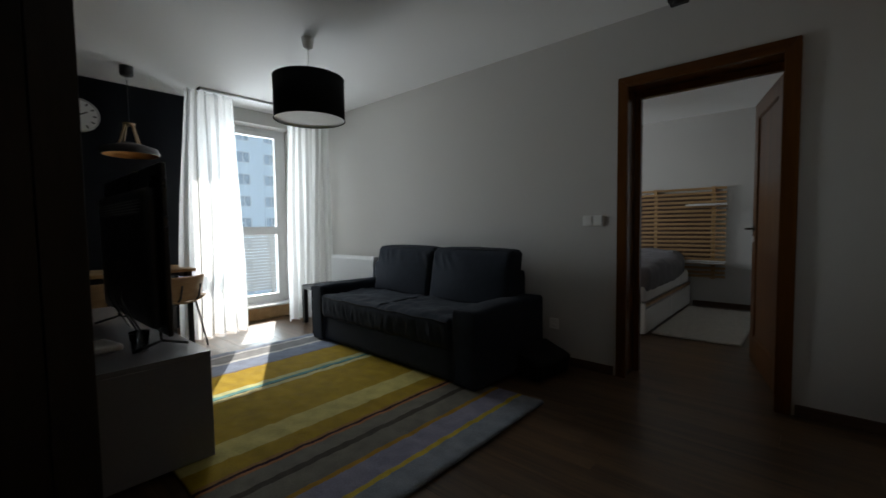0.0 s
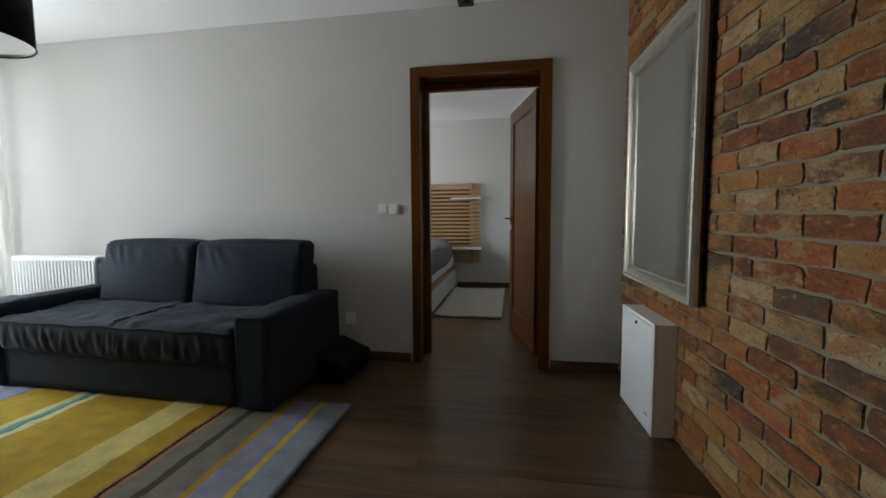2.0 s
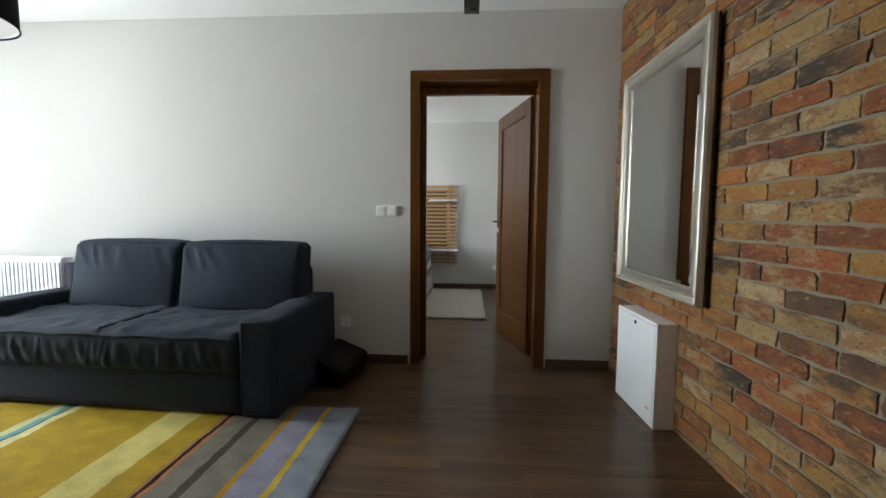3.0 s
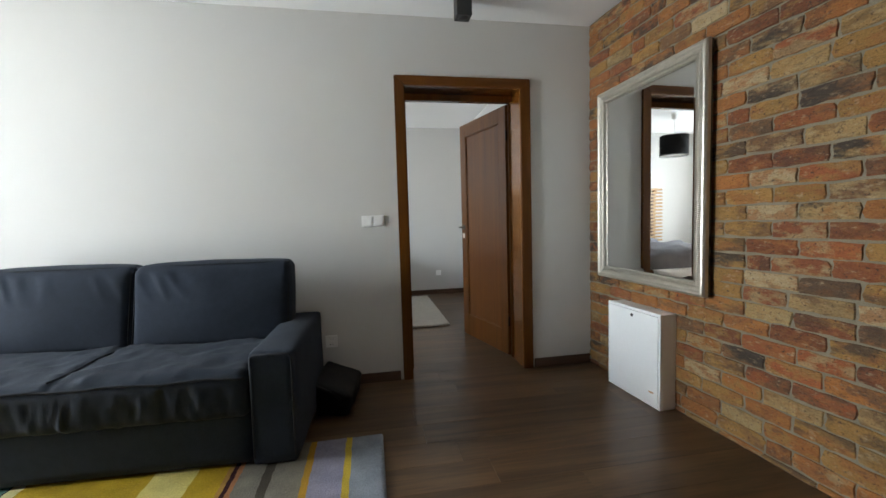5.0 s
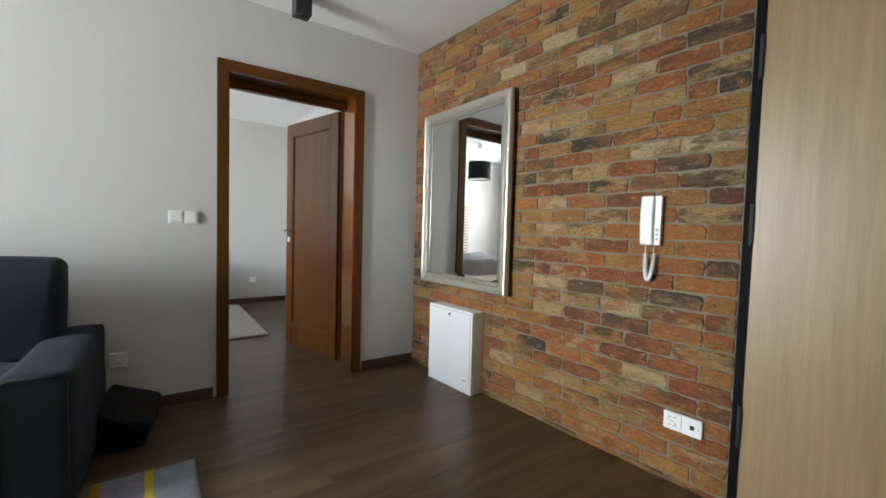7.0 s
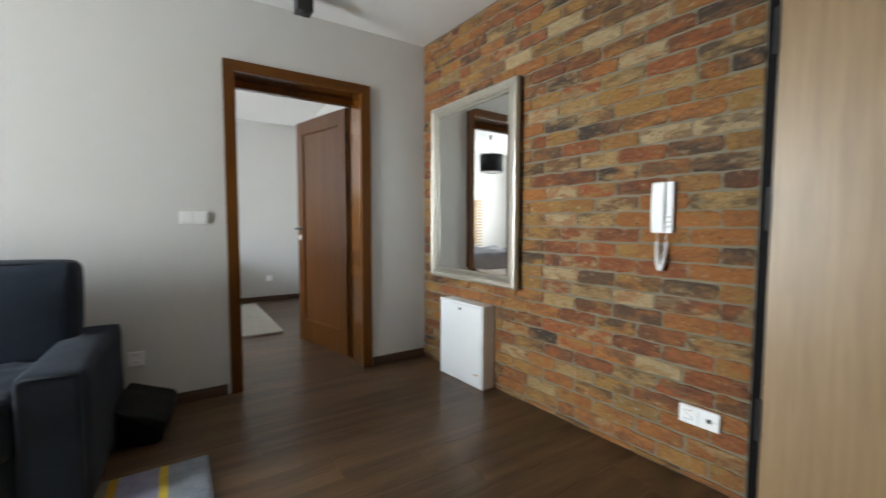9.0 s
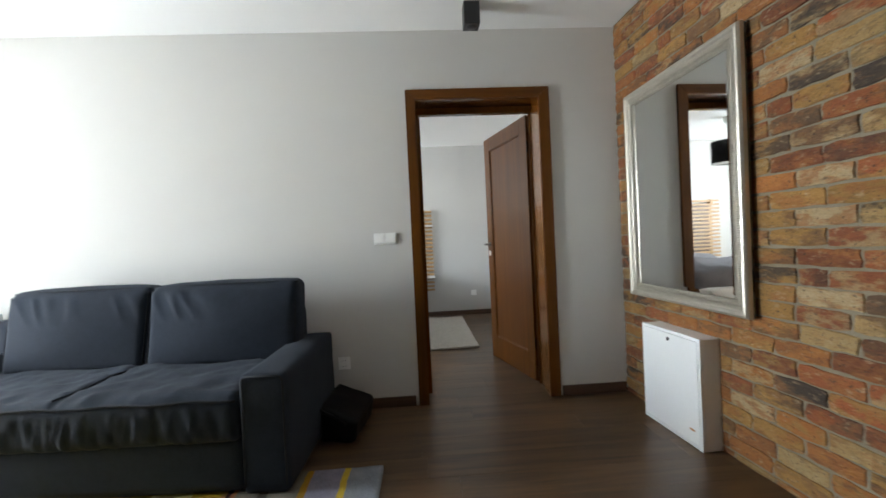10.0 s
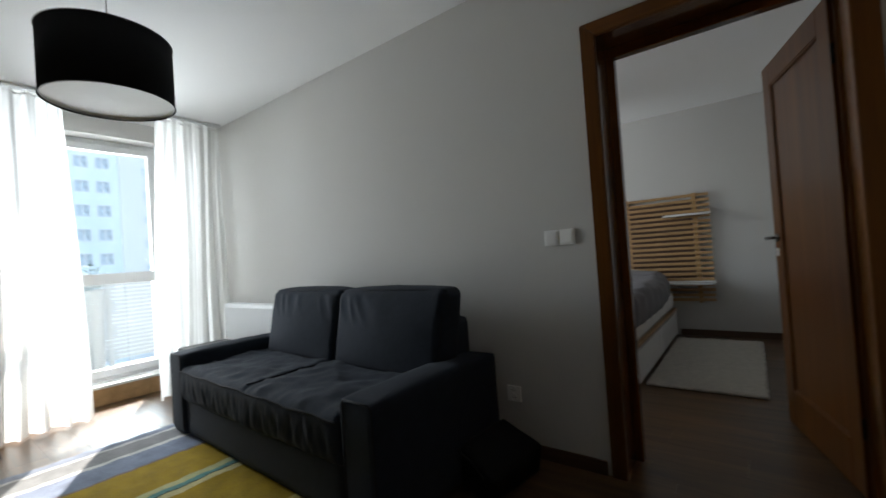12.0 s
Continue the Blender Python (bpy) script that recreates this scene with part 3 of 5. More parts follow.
# ---- entrance door in the brick wall ----
entry = on_brick(thing("door_2", (0, 0.043, 0), 0, "closed pale oak laminate entrance door in a dark bronze frame", "door", kind="structure"))
part("door_frame", box(EAST - 0.012, EAST + 0.06, 1.333, 1.364, 0, 2.08, 0.002), ENTRY_FRAME, entry)
part("door_frame", box(EAST - 0.012, EAST + 0.06, 0.385, 0.416, 0, 2.08, 0.002), ENTRY_FRAME, entry)
part("door_frame", box(EAST - 0.012, EAST + 0.06, 0.416, 1.333, 2.049, 2.08, 0.002), ENTRY_FRAME, entry)
part("leaf", box(EAST - 0.020, EAST + 0.03, 0.420, 1.327, 0.008, 2.045, 0.002), ENTRY_WOOD, entry)
for z in (0.28, 1.08, 1.72):
    part("hinge", tube([(EAST - 0.024, 1.333, z), (EAST - 0.024, 1.333, z + 0.16)], 0.0085, 12), BLACK_METAL, entry, "black hinge barrel")

# ---- balcony door and curtains ----
balc = thing("window_1", (0, 0, 0), 0, "white plastic balcony door with an upper and a lower pane", "balcony door", kind="structure")
FX0, FX1 = -5.10, -5.03
GY0, GY1 = 2.40, 3.225
for p in ((FX0, FX1, OPEN_Y0, OPEN_Y0 + 0.065, OPEN_Z0, OPEN_Z1), (FX0, FX1, OPEN_Y1 - 0.065, OPEN_Y1, OPEN_Z0, OPEN_Z1),
          (FX0, FX1, OPEN_Y0 + 0.065, OPEN_Y1 - 0.065, OPEN_Z1 - 0.045, OPEN_Z1), (FX0, FX1, OPEN_Y0 + 0.065, OPEN_Y1 - 0.065, OPEN_Z0, OPEN_Z0 + 0.035)):
    part("window_frame", box(*p, 0.004), WHITE_PVC, balc)
for p in ((FX0 + 0.01, FX1 + 0.018, OPEN_Y0 + 0.06, GY0, OPEN_Z0 + 0.03, OPEN_Z1 - 0.04), (FX0 + 0.01, FX1 + 0.018, GY1, OPEN_Y1 - 0.06, OPEN_Z0 + 0.03, OPEN_Z1 - 0.04),
          (FX0 + 0.01, FX1 + 0.018, GY0, GY1, 2.265, OPEN_Z1 - 0.04), (FX0 + 0.01, FX1 + 0.018, GY0, GY1, OPEN_Z0 + 0.03, 0.275), (FX0 + 0.01, FX1 + 0.018, GY0, GY1, 1.04, 1.14)):
    part("sash", box(*p, 0.005), WHITE_PVC, balc)
for z0, z1 in ((0.275, 1.04), (1.14, 2.265)):
    pane = part("pane", box(-5.072, -5.066, GY0, GY1, z0, z1), GLASS, balc)
    pane.visible_shadow = False
part("window_sill", box(FX1 + 0.002, WEST + 0.012, OPEN_Y0 - 0.02, OPEN_Y1 + 0.02, OPEN_Z0 - 0.025, OPEN_Z0 - 0.001, 0.003), WHITE_PVC, balc)
part("threshold_board", box(WEST - 0.2, WEST + 0.006, OPEN_Y0, OPEN_Y1, 0, OPEN_Z0 - 0.026, 0.002), TABLE_WOOD, balc, "brown wooden riser board under the balcony door")

rail = thing("curtain_rail", (WEST + 0.40, 2.92, CEIL), 0, "white double curtain track fixed to the ceiling", "curtain rail")
part("track", box(-0.045, 0.045, -0.74, 0.75, -0.022, 0, 0.003), WHITE_PVC, rail)
part("end_cap", box(-0.047, 0.047, -0.752, -0.741, -0.024, 0, 0.002), DARK_MARK, rail)


def curtain(label, y0, y1, b0, b1, folds, seed, x=WEST + 0.40):
    """A gathered voile drop from the track to the floor: y0..y1 at the top, b0..b1 at the hem."""
    rnd = random.Random(seed)
    nu, nv, top = folds * 12, 44, CEIL - 0.024
    ph = [rnd.uniform(0, 6.28) for _ in range(6)]
    bm = bmesh.new()
    rows = []
    for j in range(nv + 1):
        v = j / nv
        row = []
        for i in range(nu + 1):
            u = i / nu
            a, b = y0 + (y1 - y0) * u, b0 + (b1 - b0) * u
            e = v ** 0.8
            y = a + (b - a) * e + 0.012 * math.sin(5 * v + ph[0] + 9 * u)
            amp = 0.016 + 0.030 * e
            w = math.sin(folds * math.tau * u + 0.9 * math.sin(2.1 * v + ph[1]) + 0.7 * math.sin(3 * u + ph[2]))
            w += 0.35 * math.sin(folds * 2.3 * math.tau * u + ph[3] + 2 * v)
            z = top - v * (top - 0.018 - 0.01 * math.sin(7 * u + ph[4]))
            row.append(bm.verts.new((x + amp * w + 0.03 * e * math.sin(4 * u + ph[5]), y, z)))
        rows.append(row)
    for r0, r1 in zip(rows, rows[1:]):
        for i in range(nu):
            bm.faces.new((r0[i], r0[i + 1], r1[i + 1], r1[i]))
    cur = thing("curtain", (0, 0, 0), 0, label, "curtain", "curtains at the balcony door")
    part("drop", bm, SHEER, cur, "", True)
    tape = bmesh.new()
    pts = [(x + 0.016 * math.sin(folds * math.tau * i / (folds * 8) + 0.9 * math.sin(ph[1]) + 0.7 * math.sin(3 * i / (folds * 8) + ph[2])), y0 + (y1 - y0) * i / (folds * 8), top - 0.03) for i in range(folds * 8 + 1)]
    tube(pts, 0.006, 6, tape)
    part("heading_tape", tape, WHITE_LINEN, cur)
    return cur


curtain("wide sheer white voile curtain hanging to the floor", 2.045, 2.51, 1.915, 2.61, 6, 3)
curtain("narrow sheer white voile curtain hanging to the floor", 3.11, 3.682, 3.02, 3.675, 6, 8)

# ---- bedroom window (lights the bedroom) ----
bwin = thing("window_2", (0, 0, 0), 0, "white plastic bedroom window", "window", kind="structure")
for p in ((4.72, 4.79, 0.88, 2.32), (6.31, 6.38, 0.88, 2.32), (5.515, 5.585, 0.95, 2.25), (4.79, 6.31, 0.88, 0.95), (4.79, 6.31, 2.25, 2.32)):
    part("window_frame", box(BED_W - 0.18, BED_W - 0.11, p[0], p[1], p[2], p[3], 0.004), WHITE_PVC, bwin)
for y0, y1 in ((4.79, 5.515), (5.585, 6.31)):
    part("pane", box(BED_W - 0.148, BED_W - 0.142, y0, y1, 0.95, 2.25), GLASS, bwin).visible_shadow = False
part("window_sill", box(BED_W - 0.10, BED_W + 0.12, 4.69, 6.41, 0.85, 0.879, 0.004), WHITE_PVC, bwin)

# ---- outside: balcony, facade, ground ----
single("balcony_floor", box(-6.55, WEST - 0.46, 1.2, 4.6, -0.12, 0.05), CONCRETE, "grey concrete balcony floor", "balcony", kind="structure")
brail = thing("balcony_railing", (-6.45, 2.9, 0.05), 0, "grey painted balcony railing with close horizontal slats", "railing")
part("top_rail", box(-0.03, 0.03, -1.6, 1.6, 1.05, 1.10, 0.004), RAIL_PAINT, brail)
for i in range(6):
    y = -1.55 + i * 0.62
    part("post", box(-0.025, 0.025, y - 0.02, y + 0.02, 0, 1.05), RAIL_PAINT, brail)
slat = box(0.026, 0.034, -1.58, 1.58, 0, 0.034)
first = part("slat", slat, RAIL_PAINT, brail)
first.location.z = 0.08
for i in range(1, 20):
    o = new("slat", first.data)
    o.parent = brail
    o.location.z = 0.08 + i * 0.048
plant = thing("balcony_plant", (-6.30, 3.02, 0.05), 0, "small green plant in a grey pot on the balcony", "plant")
part("pot", lathe([(0.09, 0), (0.12, 0.9), (0.125, 0.92), (0.11, 0.92), (0.1, 0.86)], 24), GREY_PLASTIC, plant)
bm = bmesh.new()
rnd = random.Random(5)
for i in range(70):
    a, r, h = rnd.uniform(0, 6.28), rnd.uniform(0.0, 0.11), rnd.uniform(0.9, 1.20)
    p = Vector((r * math.cos(a), r * math.sin(a), h))
    d, w = Vector((math.cos(a), math.sin(a), rnd.uniform(-0.2, 0.9))) * 0.05, Vector((-math.sin(a), math.cos(a), 0)) * 0.014
    bm.faces.new([bm.verts.new(q) for q in (p, p + d * 0.5 + w, p + d, p + d * 0.5 - w)])
part("foliage", bm, LEAF, plant)


def block_of_flats(name, label, x, y0, y1, z0, z1, wall_mat, cols, storey, win_w, win_h, first_z):
    """A facade facing the balcony: its wall, roof edge and each window with frame, sash and recessed pane."""
    ob = thing(name, (x, (y0 + y1) / 2, z0), 0, label, "building")
    part("wall", box(-12, 0, y0 - (y0 + y1) / 2, y1 - (y0 + y1) / 2, 0, z1 - z0), wall_mat, ob)
    part("roof", box(-12.2, 0.25, y0 - (y0 + y1) / 2 - 0.2, y1 - (y0 + y1) / 2 + 0.2, z1 - z0, z1 - z0 + 0.4), CONCRETE, ob)
    frame_bm = bmesh.new()
    w, h = win_w / 2, win_h / 2
    for q in ((-w, -w + 0.1, -h, h), (w - 0.1, w, -h, h), (-w, w, h - 0.1, h), (-w, w, -h, -h + 0.1), (-0.05, 0.05, -h, h)):
        box(0.0, 0.08, q[0], q[1], q[2], q[3], bm=frame_bm)
    frame_me = None
    for c in cols:
        z = first_z
        while z + h < z1 - 0.8:
            if z - h > z0 + 0.5:
                loc = (0.0, c - (y0 + y1) / 2, z - z0)
                if frame_me is None:
                    win = part("window", frame_bm, WHITE_PVC, ob)
                    frame_me = win.data
                    p0 = part("pane", box(-0.01, 0.03, -w + 0.1, w - 0.1, -h + 0.1, h - 0.1), FAR_GLASS, win)
                    pane_me = p0.data
                else:
                    win = new("window", frame_me)
                    win.parent = ob
                    p = new("pane", pane_me)
                    p.parent = win
                win.location = loc
            z += storey
    return ob


block_of_flats("apartment_building", "pale blue rendered block of flats across the street", -56, 22.3, 40, -14, 26, FACADE, [24.3 + 3.65 * i for i in range(4)], 2.9, 1.75, 1.45, -9.64)
block_of_flats("apartment_building", "white rendered stair tower with small windows", -55.5, 16.8, 22.3, -14, 28, FACADE_WHITE, [19.1], 2.77, 0.6, 1.0, -9.15)
block_of_flats("apartment_building", "pale blue block of flats beside the stair tower", -56, 2.0, 16.8, -14, 26, FACADE, [4.0, 7.0, 10.0, 13.6, 15.4], 2.6, 1.3, 1.35, -9.8)
single("ground", box(-900, 900, -900, 900, -14.4, -14), GROUND, "distant lawns and asphalt below the flat", "ground", kind="structure")

# ---- living room: sofa ----
def wrinkles(p, u, s, amt):
    q = Vector((p.x * 5 + s, p.y * 5, p.z * 3))
    return amt * (noise.noise(q) + 0.5 * noise.noise(q * 2.7))


sofa = thing("sofa", (-2.498, 2.890, 0.0), -2, "charcoal grey fabric two-seat sofa with loose back cushions", "sofa")
SW = 1.052


def arm_shape(seed):
    def f(p, u):
        p.x += wrinkles(p, u, seed, 0.004)
        p.z += wrinkles(p, u, seed + 7, 0.005) if u.z > 0 else 0
        return p
    return f


for x0, x1, sd in ((-SW, -SW + 0.205, 1), (SW - 0.205, SW, 2)):
    arm = part("armrest", soft_box(x0, x1, -0.105, 0.765, 0.022, 0.553, (10, 24, 18), 0.022, (0.006, 0.004, 0.012), arm_shape(sd)), SOFA, sofa, "", True)
    loop = [(x0 + 0.012, -0.105, 0.06), (x0 + 0.012, -0.105, 0.529), (x0 + 0.03, -0.105, 0.547), (x1 - 0.03, -0.105, 0.547), (x1 - 0.012, -0.105, 0.529), (x1 - 0.012, -0.105, 0.06)]
    part("piping", tube(loop, 0.0045, 6), SOFA_PIPING, arm, "", True)
part("base", soft_box(-SW + 0.205, SW - 0.205, -0.092, 0.765, 0.03, 0.30, (30, 6, 6), 0.02, (0, 0.004, 0)), SOFA, sofa, "", True)
part("back_frame", soft_box(-SW + 0.10, SW - 0.155, 0.60, 0.765, 0.20, 0.755, (24, 6, 12), 0.04, (0.0, 0.01, 0.01)), SOFA, sofa, "", True)


def seat_shape(p, u):
    """The gathered cover: hanging pleats on the front, soft creases and a dip on the top."""
    x = p.x
    if u.y < -0.55:
        fold = 2.2 * noise.noise(Vector((x * 21 + p.z * 5, p.z * 5, 2.0))) + 1.3 * noise.noise(Vector((x * 43 - p.z * 9, p.z * 9, 5.0)))
        strength = max(0.0, min(1.0, (0.46 - p.z) / 0.10)) * max(0.0, min(1.0, (p.z - 0.245) / 0.03 + 0.3))
        p.y += 0.0065 * fold * strength * (0.5 + 0.5 * abs(noise.noise(Vector((x * 2.3, 0.3, 1.7)))) * 2)
    if u.z > 0.9:
        p.z += wrinkles(p, u, 3, 0.012) + 0.011 * max(0.0, 1 - 5 * abs(noise.noise(Vector((p.x * 3 + p.y * 4, p.y * 5 - p.x * 2, 8))))) - 0.012 * math.exp(-((p.x - 0.045) / 0.02) ** 2)
        p.z -= 0.010 * (1 - u.x ** 2) * (1 - u.y ** 2)
    return p


seat = part("seat_cushion", soft_box(-SW + 0.20, SW - 0.20, -0.122, 0.66, 0.255, 0.475, (150, 26, 12), 0.05, (0.004, 0.012, 0.02), seat_shape), SOFA, sofa, "", True)
rim = [(-SW + 0.215 + i * (2 * SW - 0.43) / 60, -0.123 + 0.002 * math.sin(i * 1.3), 0.452 + 0.004 * math.sin(i * 0.5)) for i in range(61)]
part("piping", tube(rim, 0.0055, 6), SOFA_PIPING, seat, "", True)
seam = [(0.030 + 0.001 * i + 0.012 * math.sin(i * 0.25), -0.09 + i * 0.0180, 0.482 + 0.004 * math.sin(i * 0.12)) for i in range(34)]
part("seam", tube(seam, 0.005, 6), SOFA_PIPING, seat, "", True)


def back_shape(seed, cx):
    def f(p, u):
        lean = (p.z - 0.46) * 0.22
        p.y += lean
        p.z += 0.008 * (1 - abs(u.x) ** 3) * max(0, u.z) + 0.007 * noise.noise(Vector((p.x * 4, seed, 0)))
        if u.y < 0:
            top = max(0.0, min(1.0, (u.z - 0.1) / 0.5)) * max(0.0, 1 - max(0, u.z - 0.75) * 4)
            ridge = 1 - abs(noise.noise(Vector(((p.x - cx) * 10 + 1.2 * u.z, u.z * 0.7, seed)))) * 3
            spread = 0.5 + noise.noise(Vector((p.x * 2.2, seed, 4.0)))
            p.y -= 0.020 * max(0.0, ridge) * top * max(0.0, spread)
            p.y += 0.006 * noise.noise(Vector((p.x * 3, p.z * 3, seed)))
        return p
    return f


for cx, hw, sd in ((-0.341, 0.404, 11), (0.492, 0.428, 23)):
    c = part("back_cushion", soft_box(cx - hw, cx + hw, 0.42, 0.60, 0.455, 0.915, (60, 12, 44), 0.045, (0.010, 0.045, 0.010), back_shape(sd, cx)), SOFA, sofa, "", True)
    edge = [(cx + (hw - 0.005) * (i / 15 - 1), 0.452 + 0.10 + 0.012 * (1 - ((i - 15) / 15) ** 2) * -2.0, 0.906 + 0.008 * (1 - abs((i - 15) / 15) ** 3)) for i in range(31)]
    part("piping", tube(edge, 0.005, 6), SOFA_PIPING, c, "", True)
    for sx in (-1, 1):
        side = [(cx + sx * (hw - 0.011), 0.4325 + 0.22 * (0.02 + i * 0.0205), 0.480 + i * 0.0205) for i in range(21)]
        part("side_piping", tube(side, 0.0045, 6), SOFA_PIPING, c, "", True)
for x in (-SW + 0.1, SW - 0.1):
    for y in (0.03, 0.70):
        part("foot", box(x - 0.03, x + 0.03, y - 0.03, y + 0.03, 0.0 if y > 0.5 else 0.021, 0.03), BLACK_PLASTIC, sofa)

# ---- striped rug ----
RUG_X1, RUG_X0, RUG_Y0, RUG_Y1 = -1.056, -3.70, 1.18, 2.930
GREY_BROWN, GOLD, PALE_GOLD, RUST = (0.165, 0.150, 0.120), (0.340, 0.225, 0.014), (0.500, 0.420, 0.140), (0.330, 0.140, 0.060)
BANDS = [(0.150, (0.225, 0.245, 0.280)), (0.178, (0.520, 0.370, 0.045)), (0.325, (0.235, 0.225, 0.290)), (0.360, (0.360, 0.200, 0.022)), (0.490, GREY_BROWN), (0.530, (0.062, 0.052, 0.038)),
         (0.638, GREY_BROWN), (0.660, RUST), (0.676, (0.030, 0.008, 0.010)), (0.700, (0.300, 0.160, 0.045)), (0.830, GOLD), (1.020, PALE_GOLD), (1.545, GOLD),
         (1.592, (0.540, 0.480, 0.240)), (1.606, (0.020, 0.028, 0.028)), (1.645, (0.120, 0.270, 0.250)), (1.702, (0.460, 0.460, 0.230)), (2.050, GOLD), (2.070, (0.200, 0.140, 0.100)),
         (2.300, (0.200, 0.230, 0.300)), (2.335, (0.520, 0.520, 0.500)), (2.520, (0.220, 0.220, 0.220)), (2.550, (0.480, 0.480, 0.460)), (2.644, (0.190, 0.210, 0.260))]
RUG = stripe_material("striped_wool", RUG_X1, BANDS)


def rug_shape(p, u):
    p.x += 0.006 * noise.noise(Vector((p.y * 3, 1.0, 0)))
    p.y += 0.005 * noise.noise(Vector((p.x * 3, 4.0, 0)))
    if u.z > 0:
        p.z += 0.0060 * noise.noise(Vector((p.x * 9, p.y * 14, 0))) + 0.002 * noise.noise(Vector((p.x * 22, p.y * 22, 3)))
    return p


single("rug", soft_box(RUG_X0, RUG_X1, RUG_Y0, RUG_Y1, 0.001, 0.020, (130, 90, 3), 0.008, (0, 0, 0), rug_shape), RUG, "gold and blue-grey striped tufted wool rug on the laminate floor", "rug", smooth=True)

# ---- side table, radiator ----
table = thing("side_table", (-4.035, 3.345, 0.0), 0, "black-brown square side table beside the sofa", "side table")
part("tabletop", box(-0.275, 0.275, -0.20, 0.20, 0.40, 0.45, 0.003), BLACK_METAL, table)
for x in (-0.25, 0.25):
    for y in (-0.175, 0.175):
        part("leg", box(x - 0.025, x + 0.025, y - 0.025, y + 0.025, 0, 0.40, 0.002), BLACK_METAL, table)

radiator = thing("radiator", (-3.90, NORTH - 0.06, 0.17), 0, "white ribbed panel radiator on the wall beneath the curtain end", "radiator")
part("panel", box(-0.42, 0.42, -0.075, -0.060, 0.01, 0.605, 0.004), WHITE_METAL, radiator)
part("panel", box(-0.42, 0.42, 0.010, 0.022, 0.01, 0.605, 0.004), WHITE_METAL, radiator)
rib = part("rib", box(-0.010, 0.010, -0.083, -0.0752, 0.04, 0.575, 0.006, 2), WHITE_METAL, radiator)
rib.location.x = -0.40
for i in range(1, 25):
    o = new("rib", rib.data)
    o.parent = radiator
    o.location.x = -0.40 + i * 0.0333
top = bmesh.new()
for q in ((-0.42, 0.42, -0.058, -0.050), (-0.42, 0.42, 0.0, 0.008)):
    box(q[0], q[1], q[2], q[3], 0.594, 0.61, bm=top)
for i in range(36):
    x = -0.40 + i * 0.0229
    box(x - 0.004, x + 0.004, -0.050, 0.0, 0.597, 0.605, bm=top)
part("top_grille", top, WHITE_METAL, radiator)
for x in (-0.42, 0.415):
    part("side_cover", box(x, x + 0.006, -0.06, 0.012, 0.01, 0.605), WHITE_METAL, radiator)
for x in (-0.3, 0.3):
    part("bracket", box(x - 0.02, x + 0.02, 0.022, 0.06, 0.1, 0.5), WHITE_METAL, radiator)

# ---- bag on the floor ----
def bag_shape(p, u):
    """A leaning wedge: the lid slopes down away from the sofa, the sides sag."""
    t = (u.x + 1) / 2
    p.z = p.z * (1.0 - 0.40 * t - 0.08 * (1 - u.y) / 2) + 0.004 * noise.noise(p * 11)
    p.x += 0.012 * noise.noise(p * 7) - 0.03 * (1 - u.z) / 2 * t
    p.y += 0.016 * noise.noise(p * 6 + Vector((3, 0, 0)))
    p.z = max(0.002, p.z)
    return p


bag = thing("bag", (-1.290, 3.42, 0.0), -8, "slumped black nylon bag beside the sofa arm", "bag")
part("body", soft_box(-0.125, 0.100, -0.20, 0.17, 0.0, 0.225, (20, 22, 14), 0.022, (0.006, 0.008, 0.006), bag_shape), BAG, bag, "", True)
part("buckle", box(-0.128, -0.112, -0.214, -0.204, 0.13, 0.19, 0.003), STEEL, bag, "small steel buckle")
part("strap", tube([(-0.12 + 0.012 * i, -0.205 - 0.006 * math.sin(i * 0.6), 0.20 - 0.007 * i) for i in range(14)], 0.008, 6), BAG, bag, "", True)

# ---- pendant lamps ----
def drum_pendant(label, x, y, z0, z1, radius, group="drum pendants"):
    lamp = thing("pendant_lamp", (x, y, CEIL), 0, label, "pendant lamp", group)
    part("ceiling_cup", lathe([(0.030, -0.002), (0.045, -0.004), (0.045, -0.012), (0.034, -0.075), (0.012, -0.090)], 28), WHITE_PLASTIC, lamp, "white plastic ceiling cup", True)
    part("cord", tube([(0, 0, -0.085), (0, 0, z1 - CEIL - 0.03)], 0.0035, 8), WHITE_PLASTIC, lamp)
    a, b = z0 - CEIL, z1 - CEIL
    shade = part("shade", lathe([(radius, a), (radius, b), (radius - 0.003, b), (radius - 0.003, a)], 72, close=True), SHADE_OUT, lamp, "black fabric drum shade", True)
    part("lining", lathe([(radius - 0.0035, a + 0.004), (radius - 0.0035, b - 0.004), (radius - 0.005, b - 0.004), (radius - 0.005, a + 0.004)], 72, close=True), SHADE_IN, shade, "white inside of the shade", True)
    part("diffuser", lathe([(0.004, a + 0.014), (radius - 0.006, a + 0.014), (radius - 0.006, a + 0.018), (0.004, a + 0.018)], 72, close=True), SHADE_IN, lamp, "white fabric diffuser disc")
    for z in (a, b):
        part("rim", tube([(radius * math.cos(k * math.tau / 72), radius * math.sin(k * math.tau / 72), z) for k in range(72)], 0.0035, 6, closed=True), SHADE_OUT, shade)
    part("lampholder", lathe([(0.02, b - 0.10), (0.022, b - 0.03), (0.012, b - 0.02)], 20), WHITE_PLASTIC, lamp)
    for k in range(3):
        t = k * math.tau / 3
        part("spoke", tube([(0.02 * math.cos(t), 0.02 * math.sin(t), b - 0.03), (radius * math.cos(t), radius * math.sin(t), b - 0.004)], 0.0025, 6), WHITE_PLASTIC, lamp)
    return lamp


drum_pendant("large black drum pendant lamp hanging over the striped rug", -2.68, 2.345, 1.925, 2.225, 0.256)
drum_pendant("black drum pendant lamp hanging over the bed", -2.14, 5.82, 1.945, 2.215, 0.182)

